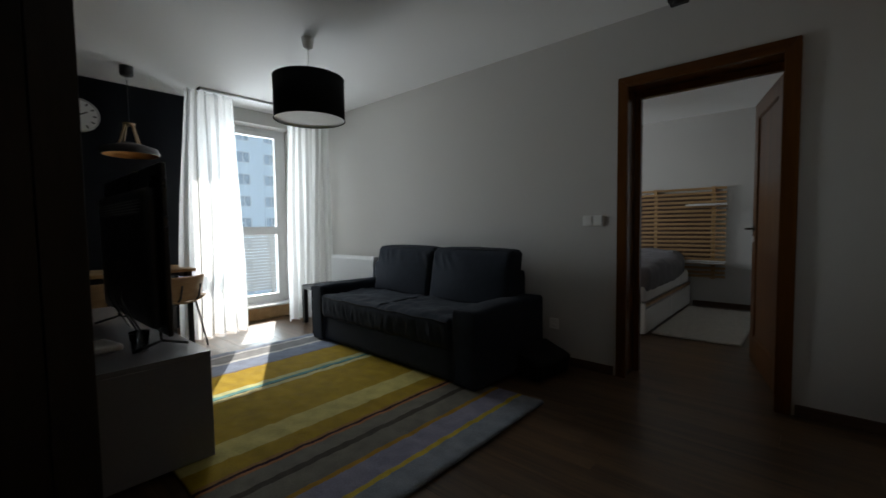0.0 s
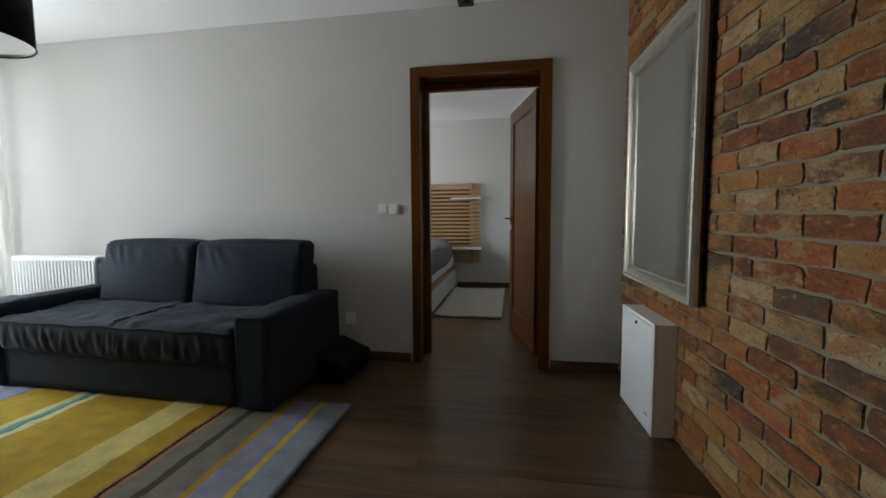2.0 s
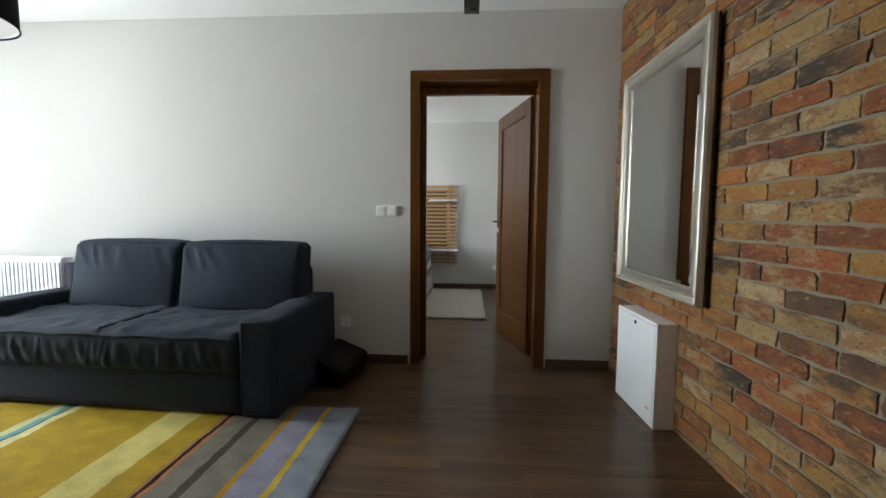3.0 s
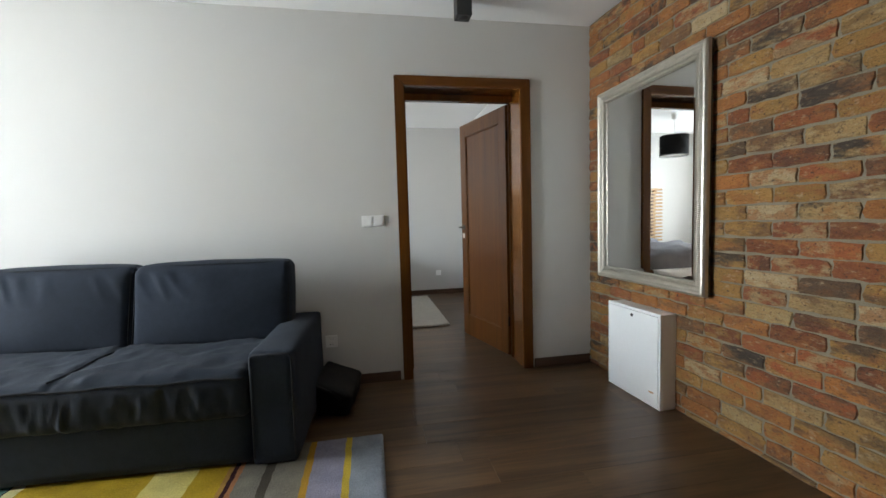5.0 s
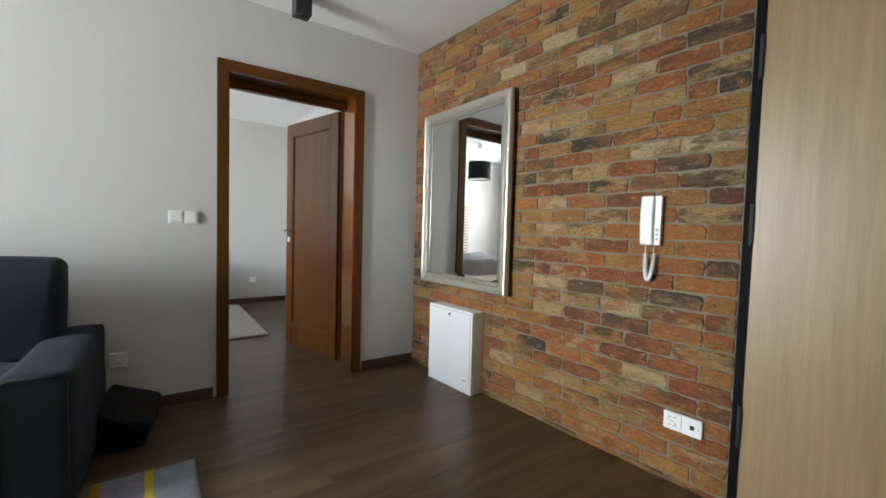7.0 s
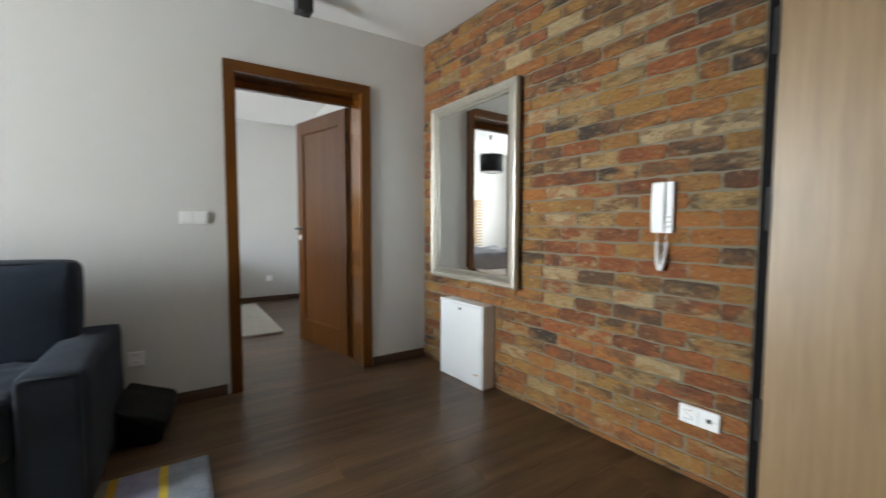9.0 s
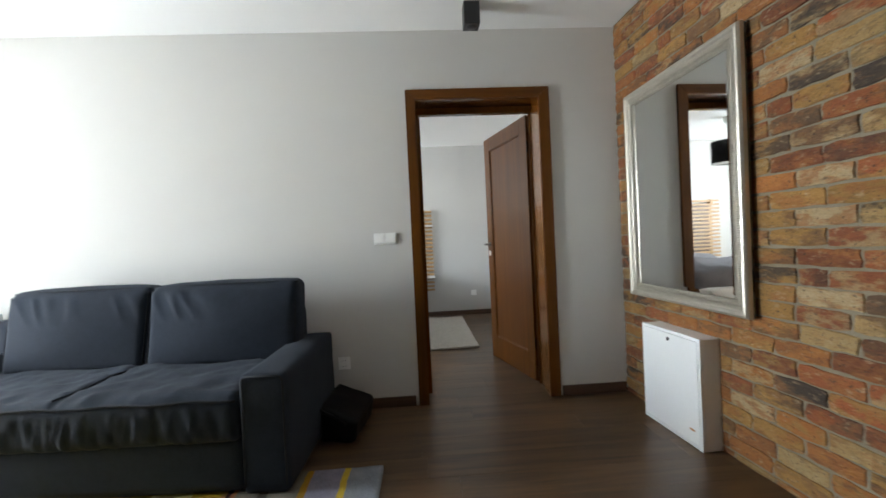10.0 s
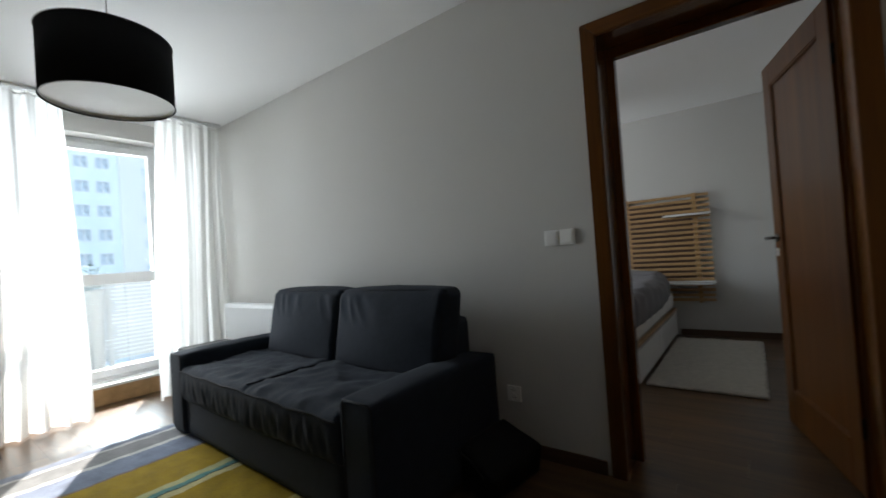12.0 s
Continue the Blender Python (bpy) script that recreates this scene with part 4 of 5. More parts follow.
spot = thing("ceiling_spotlight", (-0.452, 3.41, CEIL), 0, "black square surface-mounted ceiling spotlight", "spotlight")
part("housing", box(-0.048, 0.048, -0.048, 0.048, -0.136, 0.0, 0.003), BLACK_METAL, spot)
part("lens_ring", lathe([(0.030, -0.141), (0.034, -0.1365), (0.034, -0.131), (0.024, -0.131)], 32), BLACK_METAL, spot, "", True)
part("lamp_face", lathe([(0.002, -0.1385), (0.026, -0.1385), (0.026, -0.136), (0.002, -0.136)], 28, close=True), STEEL, spot, "unlit reflector")

# ---- mirror ----
MY0, MY1, MZ0, MZ1 = 2.606, 3.545, 0.699, 1.988
mirror = on_brick(thing("wall_mirror", (EAST, (MY0 + MY1) / 2, (MZ0 + MZ1) / 2), 0, "large rectangular mirror in a ribbed champagne-silver frame on brick", "mirror"), ON_MIRROR)
HW, HH = (MY1 - MY0) / 2, (MZ1 - MZ0) / 2
PROFILE = [(0.0, -0.016), (0.0, -0.034), (0.006, -0.046), (0.016, -0.050), (0.024, -0.046), (0.030, -0.040), (0.052, -0.034), (0.060, -0.036), (0.068, -0.034), (0.074, -0.028), (0.078, -0.022), (0.078, -0.016)]


def frame_side(a, b, nrm):
    """One mitred side of the frame: the profile swept from corner a to corner b; nrm points to the glass."""
    bm = bmesh.new()
    a, b, nrm = Vector(a), Vector(b), Vector(nrm)
    d = (b - a).normalized()
    r0 = [bm.verts.new(a + nrm * w + d * w + Vector((x, 0, 0))) for w, x in PROFILE]
    r1 = [bm.verts.new(b + nrm * w - d * w + Vector((x, 0, 0))) for w, x in PROFILE]
    k = len(PROFILE)
    for i in range(k):
        bm.faces.new((r0[i], r0[(i + 1) % k], r1[(i + 1) % k], r1[i]))
    bm.faces.new(r0[::-1])
    bm.faces.new(r1)
    bmesh.ops.recalc_face_normals(bm, faces=bm.faces[:])
    return bm


for a, b, nrm in (((0, -HW, -HH), (0, HW, -HH), (0, 0, 1)), ((0, -HW, HH), (0, HW, HH), (0, 0, -1)), ((0, -HW, -HH), (0, -HW, HH), (0, 1, 0)), ((0, HW, -HH), (0, HW, HH), (0, -1, 0))):
    side = part("frame_side", frame_side(a, b, nrm), SILVER, mirror)
    va, vb, vn = Vector(a), Vector(b), Vector(nrm)
    d, length = (vb - va).normalized(), (vb - va).length
    for off, depth, ee, ff, gg, step in ((0.066, -0.0350, 0.0095, 0.0044, 0.0075, 0.0105), (0.010, -0.047, 0.0050, 0.0036, 0.0040, 0.0105), (0.040, -0.0365, 0.0150, 0.0034, 0.0048, 0.0105)):
        bm = bmesh.new()
        count = int((length - 2 * off) / step)
        for i in range(count + 1):
            c = va + vn * off + d * (off + i * step) + Vector((depth, 0, 0))
            e = Vector((0, abs(vn.y), abs(vn.z))) * ee
            f = d * ff
            g = Vector((-gg, 0, 0))
            q = [bm.verts.new(p) for p in (c - e - f, c - e + f, c + e + f, c + e - f, c + g - e * 0.55, c + g + e * 0.55)]
            bm.faces.new((q[0], q[1], q[4]))
            bm.faces.new((q[2], q[3], q[5]))
            bm.faces.new((q[1], q[2], q[5], q[4]))
            bm.faces.new((q[3], q[0], q[4], q[5]))
        bmesh.ops.recalc_face_normals(bm, faces=bm.faces[:])
        tagged(part("bead_moulding", bm, SILVER, side), kind="stuff")
glass_bm = bmesh.new()
W2, H2, BV = HW - 0.077, HH - 0.077, 0.022
outer = [glass_bm.verts.new((-0.0215, y, z)) for y, z in ((-W2, -H2), (W2, -H2), (W2, H2), (-W2, H2))]
inner = [glass_bm.verts.new((-0.0235, y, z)) for y, z in ((-W2 + BV, -H2 + BV), (W2 - BV, -H2 + BV), (W2 - BV, H2 - BV), (-W2 + BV, H2 - BV))]
glass_bm.faces.new(inner[::-1])
for i in range(4):
    glass_bm.faces.new((outer[i], inner[i], inner[(i + 1) % 4], outer[(i + 1) % 4]))
part("mirror_glass", glass_bm, MIRROR, mirror, "bevelled mirror glass")
part("backing", box(-0.016, -0.002, -HW + 0.004, HW - 0.004, -HH + 0.004, HH - 0.004), BLACK_PLASTIC, mirror)

# ---- white metal box under the mirror ----
cab = on_brick(thing("meter_cabinet", (EAST, 3.080, 0.0), 0, "white metal manifold cabinet standing against the brick wall", "cabinet"))
part("body", box(-0.098, -0.001, -0.234, 0.234, 0.002, 0.560, 0.002), WHITE_METAL, cab)
for q in ((-0.236, -0.219, 0.003, 0.563), (0.219, 0.236, 0.003, 0.563), (-0.2185, 0.2185, 0.003, 0.020), (-0.2185, 0.2185, 0.546, 0.563)):
    part("flange", box(-0.115, -0.0985, *q, 0.002), WHITE_METAL, cab)
lid = part("door", box(-0.116, -0.100, -0.2165, 0.2165, 0.0225, 0.5435, 0.002, 2), WHITE_METAL, cab)
part("lock", lathe([(0.010, 0), (0.010, 0.004), (0.006, 0.005)], 18), BLACK_METAL, lid, "dark cam lock").matrix_basis = pose(-0.116, 0.0, 0.515, 0, -90, 0)
part("label_plate", box(-0.1175, -0.116, -0.185, -0.150, 0.085, 0.093), COPPER, lid)

# ---- intercom handset ----
ic = on_brick(thing("intercom", (EAST - 0.012, 1.728, 1.176), 0, "white wall intercom with handset and coiled cord on brick", "intercom"))
base = part("base", box(-0.022, 0.0, -0.016, 0.012, -0.112, 0.112, 0.003, 2), WHITE_PLASTIC, ic)
part("handset", soft_box(-0.034, -0.002, 0.0135, 0.070, -0.112, 0.112, (6, 8, 22), 0.005, (0.0, 0, 0), lambda p, u: Vector((p.x - (0.009 * (1 - (p.z / 0.11) ** 2) if u.x < 0 else 0), p.y, p.z))), WHITE_PLASTIC, ic, "", True)
part("groove", box(-0.020, -0.004, 0.0121, 0.0134, -0.108, 0.110), GREY_PLASTIC, ic)
for i in range(3):
    part("button", lathe([(0.0062, 0), (0.0062, 0.003), (0.0045, 0.004)], 18), GREY_PLASTIC, base, "grey round button").matrix_basis = pose(-0.022, -0.002, -0.042 - i * 0.021, 0, -90, 0)
core = []
for i in range(41):
    u = i / 40
    core.append(Vector((-0.020 - 0.006 * math.sin(u * math.pi), 0.028 + 0.019 * math.cos(u * math.pi), -0.112 - 0.160 * math.sin(u * math.pi) ** 0.75)))
pts = []
for i in range(600):
    f = i / 599 * 39.999
    k, w = int(f), f - int(f)
    p = core[k].lerp(core[k + 1], w)
    d = (core[k + 1] - core[k]).normalized()
    u1 = Vector((1, 0, 0))
    u2 = d.cross(u1).normalized()
    edge = 1.0 if 30 < i < 570 else 0.1
    a = i * math.tau / 8.5
    pts.append(p + 0.0080 * edge * (math.cos(a) * u1 + math.sin(a) * u2))
part("coiled_cord", tube(pts, 0.0019, 5), WHITE_PLASTIC, ic, "white coiled cord", True)

# ---- switches and sockets ----
def ring(r, depth):
    return lathe([(r, 0), (r, depth), (r - 0.004, depth), (r - 0.004, 0.001)], 28)


sw = thing("light_switch", (-1.056, NORTH, 1.140), 0, "white double light switch with two rockers on the grey wall", "light switch")
for cx in (-0.039, 0.039):
    part("plate", box(cx - 0.0385, cx + 0.0385, -0.009, 0, -0.039, 0.039, 0.003, 2), WHITE_PLASTIC, sw)
    part("rocker", box(cx - 0.028, cx + 0.028, -0.0135, -0.0085, -0.029, 0.029, 0.003, 2), WHITE_PLASTIC, sw)


soc = thing("wall_socket", (-1.370, NORTH, 0.318), 0, "white double wall socket above the skirting board", "socket")
part("plate", box(-0.04, 0.04, -0.010, 0, -0.042, 0.042, 0.004, 2), WHITE_PLASTIC, soc)
for cz in (-0.0195, 0.0195):
    part("well", ring(0.0195, 0.006), WHITE_PLASTIC, soc).matrix_basis = pose(0, -0.010, cz, 90, 0, 0)
    # grey disc stands in for the shade inside the white well
    part("well_shade", lathe([(0.0156, 0), (0.0156, 0.0006)], 24), GREY_PLASTIC, soc).matrix_basis = pose(0, -0.010, cz, 90, 0, 0)
    for dx in (-0.0095, 0.0095):
        part("pin_hole", lathe([(0.0028, 0.0), (0.0028, 0.0012)], 10), DARK_MARK, soc).matrix_basis = pose(dx, -0.010, cz, 90, 0, 0)
bs = thing("wall_socket", (-0.05, BED_N, 0.325), 0, "white single wall socket on the bedroom wall", "socket")
part("plate", box(-0.04, 0.04, -0.010, 0, -0.04, 0.04, 0.004, 2), WHITE_PLASTIC, bs)
part("well", ring(0.021, 0.004), WHITE_PLASTIC, bs).matrix_basis = pose(0, -0.010, 0, 90, 0, 0)

ps = on_brick(thing("power_and_data_socket", (EAST - 0.014, 1.584, 0.288), 0, "white socket and data outlet pair set in the brick wall", "socket"))
for cy, w in ((0.0395, 0.037), (-0.0395, 0.040)):
    part("plate", box(-0.010, 0.004, cy - w, cy + w, -0.039, 0.039, 0.003, 2), WHITE_PLASTIC, ps)
for dz in (-0.0185, 0.0185):
    part("well", ring(0.0190, 0.006), WHITE_PLASTIC, ps).matrix_basis = pose(-0.010, 0.0395, dz, 0, -90, 0)
    # the wells' inner shade, put in as grey discs
    part("well_shade", lathe([(0.0152, 0.0), (0.0152, 0.0006)], 24), GREY_PLASTIC, ps).matrix_basis = pose(-0.010, 0.0395, dz, 0, -90, 0)
    for dy in (-0.008, 0.008):
        part("pin_hole", lathe([(0.0028, 0.0), (0.0028, 0.0014)], 10), DARK_MARK, ps).matrix_basis = pose(-0.010, 0.0395 + dy, dz, 0, -90, 0)
part("data_port", box(-0.0115, -0.0098, -0.050, -0.033, -0.010, 0.008), DARK_MARK, ps, "black data port")
part("screw", lathe([(0.003, 0), (0.003, 0.001)], 10), GREY_PLASTIC, ps).matrix_basis = pose(-0.010, -0.066, 0.0, 0, -90, 0)

# ---- TV bench, television and clutter ----
bench = thing("tv_bench", (-2.91, 1.122, 0.0), 0, "long low grey lacquered TV bench", "TV bench")
BL = 0.93
part("top", box(-BL, BL, -0.235, 0.235, 0.510, 0.535, 0.002), BENCH_GREY, bench)
part("side_panel", box(BL - 0.02, BL, -0.235, 0.235, 0.022, 0.509, 0.002), BENCH_GREY, bench)
part("side_panel", box(-BL, -BL + 0.02, -0.235, 0.235, 0.022, 0.509, 0.002), BENCH_GREY, bench)
part("bottom", box(-BL + 0.02, BL - 0.02, -0.235, 0.215, 0.022, 0.042), BENCH_GREY, bench)
part("back_panel", box(-BL + 0.02, BL - 0.02, -0.233, -0.225, 0.042, 0.509), BENCH_GREY, bench)
for i in range(3):
    x = -BL + 0.02 + i * (2 * BL - 0.04) / 3
    part("drawer_front", box(x + 0.002, x + (2 * BL - 0.04) / 3 - 0.002, 0.216, 0.234, 0.03, 0.505, 0.002), BENCH_GREY, bench)

tv = thing("television", (-2.665, 1.205, 0.535), 0, "flat black television on the TV bench, seen from behind", "television")
part("screen_panel", box(-0.62, 0.62, 0.0, 0.022, 0.085, 0.885, 0.004), BLACK_PLASTIC, tv)
part("back_shell", soft_box(-0.56, 0.56, -0.048, 0.0, 0.11, 0.78, (12, 4, 10), 0.03), TV_SHELL_LIT, tv, "", True)
part("vent_panel", box(-0.50, 0.50, -0.052, -0.0485, 0.655, 0.735, 0.002), BLACK_PLASTIC, tv)
for k in range(5):
    part("vent_slot", box(-0.47, 0.47, -0.0545, -0.0522, 0.664 + k * 0.014, 0.669 + k * 0.014), GREY_PLASTIC, tv)
part("screen", box(-0.605, 0.605, 0.0225, 0.0245, 0.105, 0.87), GLASS, tv)
for s in (-1, 1):
    foot = bmesh.new()
    tube([(s * 0.44, 0.01, 0.14), (s * 0.46, 0.01, 0.04), (s * 0.47, 0.12, 0.008)], 0.008, 8, foot)
    tube([(s * 0.46, 0.01, 0.04), (s * 0.47, -0.11, 0.008)], 0.008, 8, foot)
    part("foot", foot, BLACK_PLASTIC, tv, "", True)
for k, (dx, s) in enumerate(((-0.05, 1), (0.12, -1), (0.25, 1))):
    part("cable", tube([(dx + 0.02 * math.sin(i * 0.7 + k), -0.05 - 0.05 * math.sin(i * 0.35) , 0.42 - i * 0.035) for i in range(12)], 0.0035, 6), BLACK_PLASTIC, tv, "", True)
gl = thing("candle_glass", (-2.24, 1.135, 0.535), 0, "glass tumbler with dark candle wax on the TV bench", "candle glass")
part("glass", lathe([(0.034, 0.0), (0.042, 0.095), (0.039, 0.095), (0.032, 0.010), (0.001, 0.008), (0.001, 0.0)], 32, close=True), GLASS, gl, "", True)
part("wax", lathe([(0.031, 0.012), (0.0365, 0.070), (0.002, 0.068), (0.002, 0.012)], 28, close=True), CANDLE, gl, "", True)
router = thing("router_box", (-2.40, 1.00, 0.535), 12, "small white device with a black cable on the TV bench", "router")
part("case", soft_box(-0.10, 0.10, -0.07, 0.07, 0.0, 0.035, (10, 8, 4), 0.012), WHITE_PLASTIC, router, "", True)
part("cable", tube([(-0.08 - 0.02 * i, -0.08 + 0.015 * math.sin(i), 0.012 + 0.05 * math.sin(i * 0.5) ** 2) for i in range(14)], 0.0035, 6), BLACK_PLASTIC, router, "", True)

# ---- dining corner ----
dt = thing("dining_table", (-4.49, 1.45, 0.0), 0, "oak-topped dining table on dark metal legs", "dining table")
part("tabletop", box(-0.34, 0.27, -0.62, 0.56, 0.72, 0.75, 0.004), TABLE_WOOD, dt)
for x in (-0.30, 0.23):
    for y in (-0.57, 0.51):
        part("leg", box(x - 0.02, x + 0.02, y - 0.02, y + 0.02, 0, 0.72, 0.002), BLACK_METAL, dt)
part("apron", box(-0.28, 0.21, -0.575, -0.565, 0.66, 0.72), BLACK_METAL, dt)
part("apron", box(-0.28, 0.21, 0.505, 0.515, 0.66, 0.72), BLACK_METAL, dt)


def dining_chair(x, y, rz):
    ch = thing("dining_chair", (x, y, 0.0), rz, "honey wooden shell chair on thin dark metal legs", "chair", "chairs round the dining table")
    part("seat", soft_box(-0.21, 0.21, -0.20, 0.21, 0.445, 0.465, (10, 10, 2), 0.008, (0, 0, 0), lambda p, u: p + Vector((0, 0, 0.05 * u.x ** 2))), TABLE_WOOD, ch, "", True)
    part("backrest", soft_box(-0.21, 0.21, 0.205, 0.222, 0.47, 0.70, (12, 2, 8), 0.008, (0, 0, 0), lambda p, u: p + Vector((0, (p.z - 0.5) * 0.25 - 0.07 * u.x ** 2, 0))), TABLE_WOOD, ch, "", True)
    for sx in (-1, 1):
        part("back_post", tube([(sx * 0.10, 0.17, 0.44), (sx * 0.10, 0.225, 0.5), (sx * 0.10, 0.255, 0.62)], 0.008, 8), BLACK_METAL, ch)
        for sy in (-1, 1):
            part("leg", tube([(sx * 0.15, sy * 0.14, 0.445), (sx * 0.21, sy * 0.20, 0.004)], 0.009, 8), BLACK_METAL, ch)
    return ch


chair = dining_chair(-4.22, 1.78, -62)
copy_thing(chair, pose(-4.22, 1.22, 0, 0, 0, -94))

cp = thing("pendant_lamp", (-4.30, 1.565, CEIL), 0, "black metal pendant lamp with copper lining and wooden yoke", "pendant lamp")
part("ceiling_cup", lathe([(0.05, 0.0), (0.05, -0.07), (0.045, -0.078), (0.01, -0.08)], 28), BLACK_METAL, cp, "", True)
part("cord", tube([(0, 0, -0.08), (0, 0, -0.50)], 0.003, 8), BLACK_METAL, cp)
part("shade", lathe([(0.21, -0.76), (0.215, -0.74), (0.20, -0.70), (0.06, -0.655), (0.058, -0.66), (0.195, -0.705), (0.205, -0.742), (0.204, -0.76)], 48, close=True), BLACK_METAL, cp, "black outside", True)
part("lining", lathe([(0.2035, -0.76), (0.2045, -0.743), (0.1945, -0.708), (0.058, -0.663), (0.056, -0.666), (0.19, -0.712), (0.2, -0.745), (0.2, -0.76)], 48, close=True), COPPER, cp, "copper-coloured inside", True)
for k in range(4):
    t = k * math.tau / 4 + 0.4
    part("yoke_bar", tube([(0.035 * math.cos(t), 0.035 * math.sin(t), -0.50), (0.09 * math.cos(t), 0.09 * math.sin(t), -0.67)], 0.009, 8), PINE, cp, "wooden yoke bar")
part("hub", lathe([(0.045, -0.50), (0.045, -0.485), (0.01, -0.48)], 24), PINE, cp)

clock = thing("wall_clock", (WEST, 1.305, 2.17), 0, "round white wall clock with dark marks on the black wall", "clock")
part("case", lathe([(0.150, 0.0), (0.152, 0.02), (0.147, 0.030), (0.140, 0.030), (0.138, 0.012)], 48), STEEL, clock, "", True).matrix_basis = pose(0, 0, 0, 0, 90, 0)
part("dial", lathe([(0.139, 0.010), (0.139, 0.014)], 48), WHITE_PLASTIC, clock).matrix_basis = pose(0, 0, 0, 0, 90, 0)
for k in range(12):
    a = k * math.tau / 12
    part("hour_mark", box(0.0142, 0.016, -0.006, 0.006, 0.100, 0.126), DARK_MARK, clock).matrix_basis = pose(0, 0, 0, math.degrees(a), 0, 0)
part("hour_hand", box(0.018, 0.020, -0.005, 0.005, -0.01, 0.07), DARK_MARK, clock).matrix_basis = pose(0, 0, 0, -60, 0, 0)
part("minute_hand", box(0.021, 0.023, -0.004, 0.004, -0.01, 0.10), DARK_MARK, clock).matrix_basis = pose(0, 0, 0, 75, 0, 0)

tall = thing("tall_cabinet", (-1.85, 0.915, 0.0), 0, "floor-to-ceiling dark brown cupboard with a visible side seam", "cupboard")
part("side_panel", box(-0.14, 0.0, -0.131, 0.0, 0.0, 2.526, 0.002), DARK_WOOD, tall)
# stretched out of view to the south wall, blocking window light from the hall
part("extended_carcass", box(-0.138, -0.004, -2.39, -0.135, 0.0, 2.526, 0.002), DARK_WOOD, tall)

# ---- bedroom ----
bed = thing("bed", (-1.82, 5.98, 0.0), 0, "double bed with a white drawer base and rumpled grey bedding", "bed")
part("base", box(-0.78, 0.77, -1.03, 1.02, 0.03, 0.285, 0.004), WHITE_GLOSS, bed)
for y0, y1 in ((-1.02, -0.005), (0.005, 1.01)):
    dr = part("drawer_front", box(0.772, 0.800, y0, y1, 0.03, 0.270, 0.003), WHITE_GLOSS, bed)
part("bed_rail", box(0.765, 0.800, -1.03, 1.02, 0.288, 0.315, 0.003), TABLE_WOOD, bed, "brown gap rail above the drawers")
part("mattress", soft_box(-0.78, 0.785, -1.02, 1.00, 0.316, 0.50, (20, 26, 6), 0.05, (0.01, 0.01, 0.01)), WHITE_LINEN, bed, "", True)
part("foot_board", box(-0.80, 0.80, -1.062, -1.034, 0.03, 0.33, 0.004), WHITE_GLOSS, bed)


def duvet_shape(p, u):
    p.z += 0.055 * noise.noise(Vector((p.x * 3, p.y * 3, 1))) + 0.025 * noise.noise(Vector((p.x * 8, p.y * 8, 3))) if u.z > 0 else 0
    if u.x > 0.95:
        p.x += 0.012 * math.sin(p.y * 24)
        p.z += 0.10 * max(0, p.y - 0.1) if u.z < 0 else 0
    return p


part("duvet", soft_box(-0.80, 0.815, -0.99, 0.60, 0.42, 0.69, (40, 60, 6), 0.07, (0.01, 0.01, 0.03), duvet_shape), BED_LINEN, bed, "rumpled grey duvet", True)
for cx in (-0.38, 0.40):
    part("pillow", soft_box(cx - 0.34, cx + 0.34, 0.50, 0.94, 0.50, 0.74, (16, 12, 6), 0.09, (0.02, 0.02, 0.03), lambda p, u: p + Vector((0, 0, 0.02 * noise.noise(p * 4)))), BED_LINEN, bed, "plump grey pillow", True)

hb = thing("slatted_headboard", (-1.815, BED_N - 0.05, 0.0), 0, "tall slatted birch headboard fixed above the bed", "headboard")
s0 = part("slat", box(-1.18, 1.18, -0.012, 0.006, 0.0, 0.031, 0.003), PINE, hb)
s0.location.z = 0.39
for i in range(1, 21):
    o = new("slat", s0.data)
    o.parent = hb
    o.location.z = 0.385 + i * 0.0580
for x in (-1.04, -0.35, 0.35, 1.04):
    part("upright", box(x - 0.022, x + 0.022, 0.007, 0.049, 0.37, 1.585, 0.003), PINE, hb)
    part("upright_cap", box(x - 0.022, x + 0.022, -0.022, -0.0125, 1.50, 1.585, 0.003), PINE, hb)
part("infill_board", box(-1.015, 1.015, 0.0075, 0.018, 0.62, 1.52, 0.001), SKIRTING, hb, "plain brown backing board")
for x0, x1, z in ((0.75, 1.19, 1.335), (0.75, 1.19, 0.585)):
    sh = thing("wall_shelf", (-1.815, BED_N - 0.063, z), 0, "narrow white shelf hooked on the slatted headboard", "shelf", "shelves on the headboard")
    part("board", box(x0, x1, -0.17, 0.0, 0.0, 0.017, 0.002), WHITE_GLOSS, sh)
    part("lip", box(x0, x1, -0.004, 0.0, 0.018, 0.03), WHITE_GLOSS, sh)


def shag_shape(p, u):
    if u.z > 0:
        p.z += 0.012 * noise.noise(Vector((p.x * 40, p.y * 40, 0))) + 0.006 * noise.noise(Vector((p.x * 90, p.y * 90, 2)))
    p.x += 0.010 * noise.noise(Vector((p.y * 14, 0, 0)))
    p.y += 0.010 * noise.noise(Vector((p.x * 14, 5, 0)))
    return p


single("bedroom_rug", soft_box(-1.00, -0.265, 5.085, 6.80, 0.001, 0.026, (50, 100, 2), 0.012, (0, 0, 0), shag_shape), SHAG, "cream shaggy rug beside the bed", "rug", smooth=True)

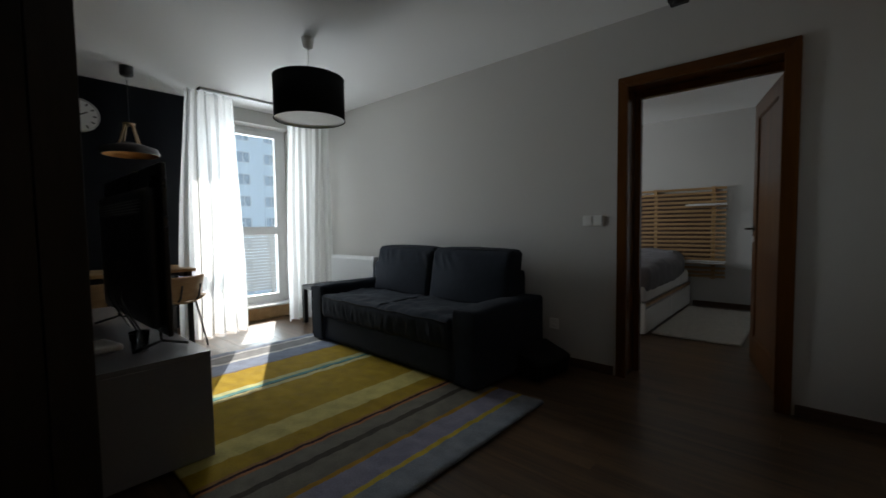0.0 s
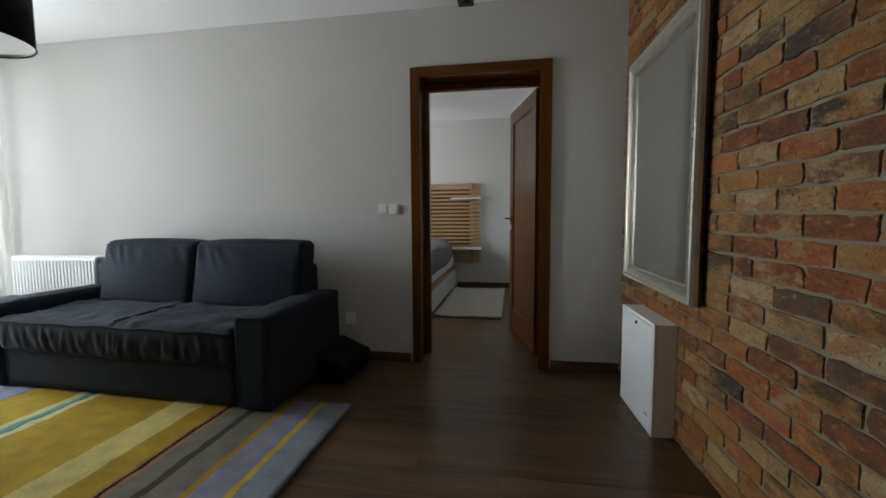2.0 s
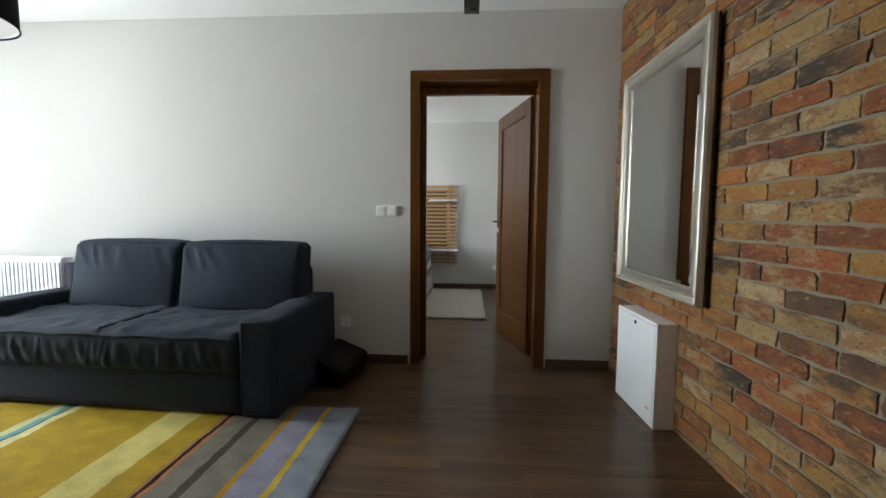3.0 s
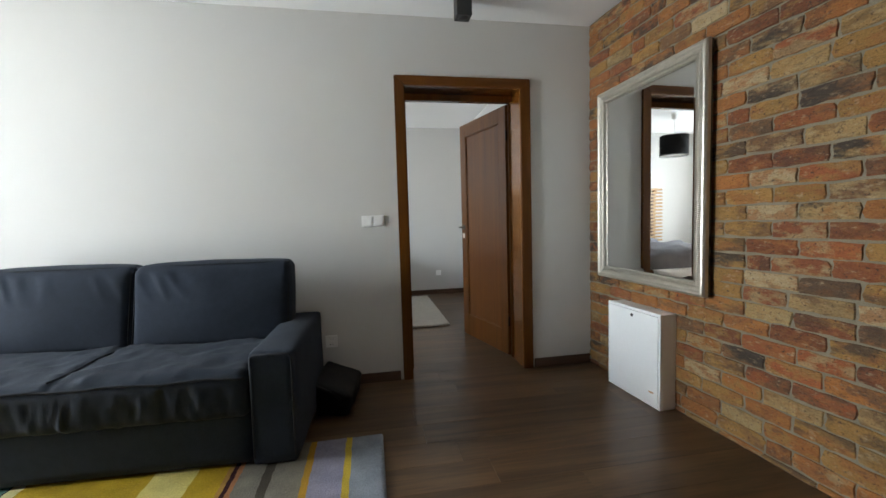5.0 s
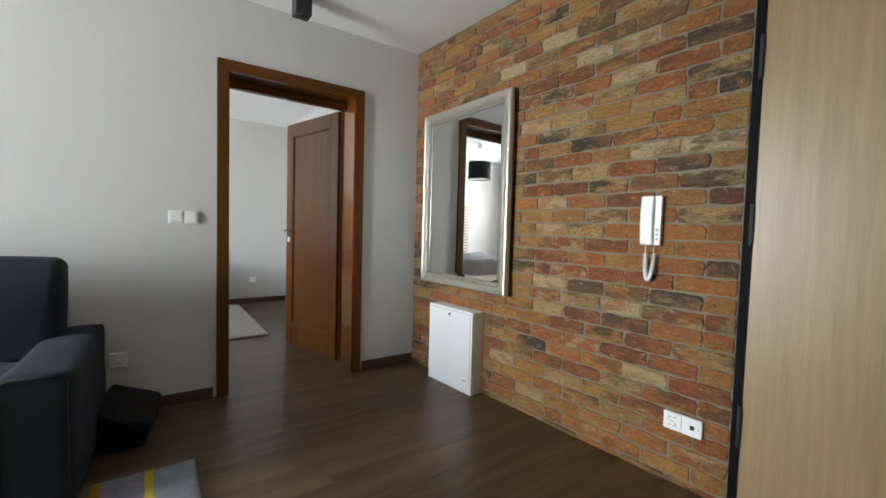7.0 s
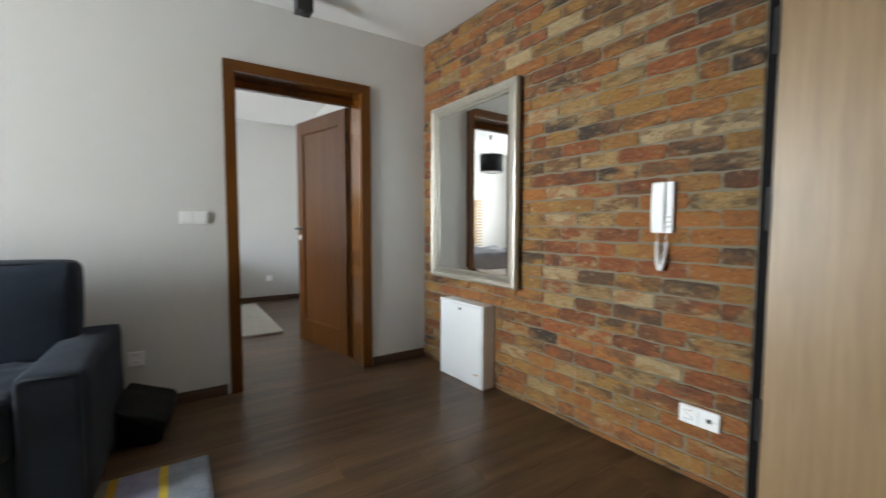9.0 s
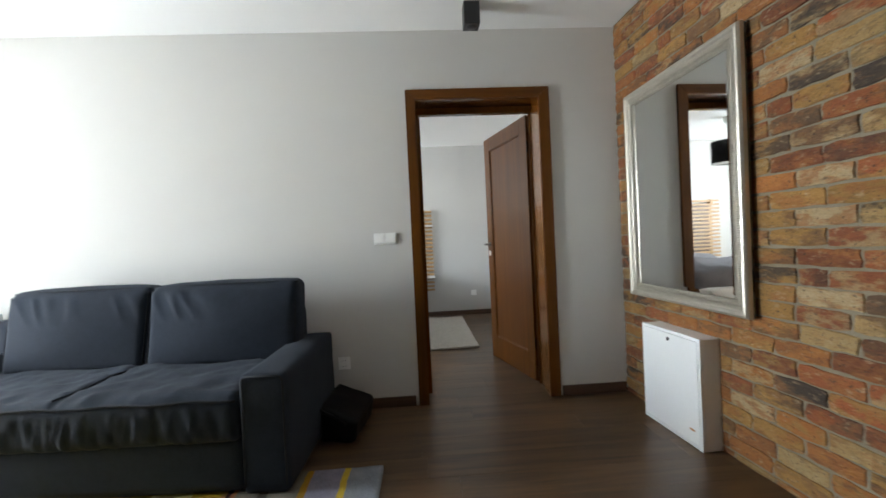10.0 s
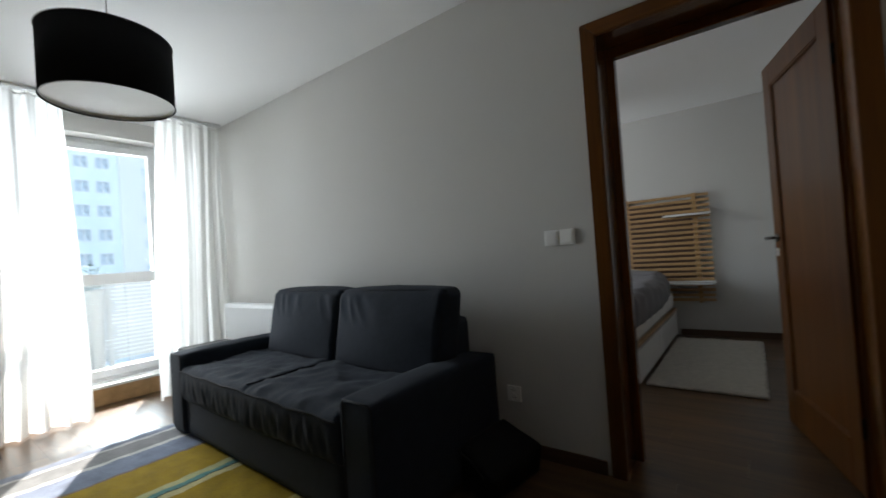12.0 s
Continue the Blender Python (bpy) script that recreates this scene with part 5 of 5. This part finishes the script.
# ---- floor planks ----
PL, PW = 1.28, 0.192
plank_me = None
rnd = random.Random(4)
rows = int((BED_N + 0.1 - SOUTH) / PW)
for r in range(rows):
    y = SOUTH + r * PW
    west = WEST if y < NORTH - 0.1 else BED_W
    x = west - rnd.uniform(0.1, PL)
    while x < EAST + 0.22:
        if plank_me is None:
            ob = part("plank", box(0.0003, PL - 0.0003, 0.0003, PW - 0.0003, -0.012, 0.0, 0.0004), FLOOR_WOOD, floor)
            plank_me = ob.data
        else:
            ob = new("plank", plank_me)
            ob.parent = floor
        x0, x1 = max(x, west), min(x + PL, EAST + 0.24)
        ob.location, ob.scale = (x0, y, 0), ((x1 - x0) / PL, 1, 1)
        x += PL

# ---- brick slips ----
east = bpy.data.objects["wall_east"]
COURSE, BH = 0.0755, 0.0645


def brick_bm(seed):
    """One reclaimed slip: an uneven face with crumbled edges, 0.2 m long before scaling."""
    r = random.Random(seed)
    own = bmesh.new()
    nu, nv = 5, 3
    L, H = 0.2, BH
    grid = []
    for j in range(nv + 1):
        row = []
        for i in range(nu + 1):
            rim = i in (0, nu) or j in (0, nv)
            corner = i in (0, nu) and j in (0, nv)
            y = (i / nu - 0.5) * L + (r.uniform(-0.0050, 0.0050) if rim else r.uniform(-0.008, 0.008))
            z = (j / nv - 0.5) * H + (r.uniform(-0.0036, 0.0036) if rim else r.uniform(-0.004, 0.004))
            if corner:
                y, z = y * (1 - 0.005 / L), z * (1 - 0.004 / H)
            x = -0.0085 + r.uniform(-0.0024, 0.0024) + (0.0010 if rim else 0.0) + (0.0012 if corner else 0)
            row.append(Vector((x, y, z)))
        grid.append(row)
    vs = [[own.verts.new(p) for p in row] for row in grid]
    for j in range(nv):
        for i in range(nu):
            own.faces.new((vs[j][i], vs[j + 1][i], vs[j + 1][i + 1], vs[j][i + 1]))
    loop = [(0, i) for i in range(nu)] + [(j, nu) for j in range(nv)] + [(nv, i) for i in range(nu, 0, -1)] + [(j, 0) for j in range(nv, 0, -1)]
    back = [own.verts.new(Vector((0.004, grid[j][i].y * 1.02, grid[j][i].z * 1.03))) for j, i in loop]
    k = len(loop)
    for i in range(k):
        a, b = loop[i], loop[(i + 1) % k]
        own.faces.new((vs[a[0]][a[1]], vs[b[0]][b[1]], back[(i + 1) % k], back[i]))
        own.edges.get((vs[a[0]][a[1]], vs[b[0]][b[1]])).smooth = False
    return own


variants = []
for sd in range(24):
    bmv = brick_bm(100 + sd)
    bmesh.ops.recalc_face_normals(bmv, faces=bmv.faces[:])
    me = bpy.data.meshes.new("brick")
    bmv.to_mesh(me)
    bmv.free()
    for poly in me.polygons:
        poly.use_smooth = abs(poly.normal.x) > 0.7
    me.materials.append(BRICK)
    variants.append(me)

# fired tones, and the pieces that stand out as scorched or as pale, by their place (y, z) on the wall
TONES = {"red": (0.320, 0.092, 0.027), "orange": (0.385, 0.142, 0.033), "deep": (0.235, 0.070, 0.025), "ochre": (0.365, 0.195, 0.052), "tan": (0.400, 0.260, 0.105), "cream": (0.470, 0.350, 0.195), "burnt": (0.185, 0.098, 0.046)}
SCORCHED = [(2.45, 2.37), (1.62, 1.98), (1.49, 1.97), (1.53, 1.83), (1.49, 1.76), (1.69, 1.45), (1.57, 1.35), (1.95, 1.35), (2.58, 1.43), (2.31, 1.88), (2.24, 1.67), (2.12, 1.60), (2.13, 1.12), (1.57, 1.22), (2.48, 0.91), (1.44, 0.99), (1.66, 0.83), (1.93, 0.70), (1.99, 0.61), (1.96, 0.32), (2.07, 0.23), (2.47, 0.43), (1.80, 0.01), (1.59, 0.62)]
PALE = [(2.34, 2.17), (2.11, 2.03), (1.87, 1.90), (2.52, 1.75), (2.13, 1.75), (2.08, 1.44), (2.34, 1.29), (2.33, 1.14), (2.28, 0.85), (2.00, 0.77), (1.77, 0.46), (1.54, 1.53), (1.96, 2.05), (2.59, 2.11), (1.89, 2.18), (1.67, 1.51), (2.71, 0.26)]


def brick_tone(y0, y1, z0, z1, r):
    """The tone of one piece: red and orange low down, more ochre and tan towards the ceiling and the far corner."""
    def holds(spots):
        return any(y0 - 0.006 < y <= y1 + 0.006 and z0 - 0.006 < z <= z1 + 0.006 for y, z in spots)
    if holds(SCORCHED):
        return TONES[r.choice(("burnt", "burnt", "ochre", "tan"))], r.uniform(0.7, 0.95)
    if holds(PALE):
        return TONES[r.choice(("cream", "cream", "tan"))], 0.0
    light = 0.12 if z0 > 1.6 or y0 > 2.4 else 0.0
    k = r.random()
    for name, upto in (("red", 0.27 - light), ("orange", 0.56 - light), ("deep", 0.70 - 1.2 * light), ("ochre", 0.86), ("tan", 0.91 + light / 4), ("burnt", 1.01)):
        if k < upto:
            shade = r.uniform(0.84, 1.14)
            far = 0.9 if y0 > 2.7 and r.random() < 0.2 else r.choice((0.0, 0.12, 0.3, 0.55))
            return tuple(c * shade for c in TONES[name]), far
    return TONES["red"], 0.2


rnd = random.Random(12)
for c in range(35):
    z0, z1 = max(0.002, COURSE * (c - 1) + 0.037), min(COURSE * c + 0.026, CEIL - 0.003)
    n, y = 0, 1.415
    joint = 1.762 - 0.2255 if c % 2 else 1.876 - 0.2255
    while y < NORTH - 0.03:
        end = joint + 0.2255 * n - 0.0055 + rnd.uniform(-0.013, 0.013)
        if rnd.random() < 0.04 and end - y > 0.18:
            end, joint = y + 0.105, joint - 0.09
        if NORTH - 0.004 - end < 0.04:
            end = NORTH - 0.004
        hidden = (y > MY0 + 0.03 and end < MY1 - 0.03 and z0 > MZ0 + 0.03 and z1 < MZ1 - 0.03) or (y > 2.85 and end < 3.26 and z1 < 0.53)
        if not hidden:
            ob = new("brick", variants[rnd.randrange(len(variants))])
            ob.parent = east
            ob.location = (EAST + rnd.uniform(-0.0015, 0.0012), (y + end) / 2, (z0 + z1) / 2 + rnd.uniform(-0.002, 0.002))
            ob.scale = (1, (end - y) / 0.2, (z1 - z0) / BH)
            ob.rotation_euler = (rnd.uniform(-0.010, 0.010), 0, 0)
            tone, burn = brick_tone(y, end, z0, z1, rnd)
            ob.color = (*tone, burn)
        y = end + 0.011
        n += 1
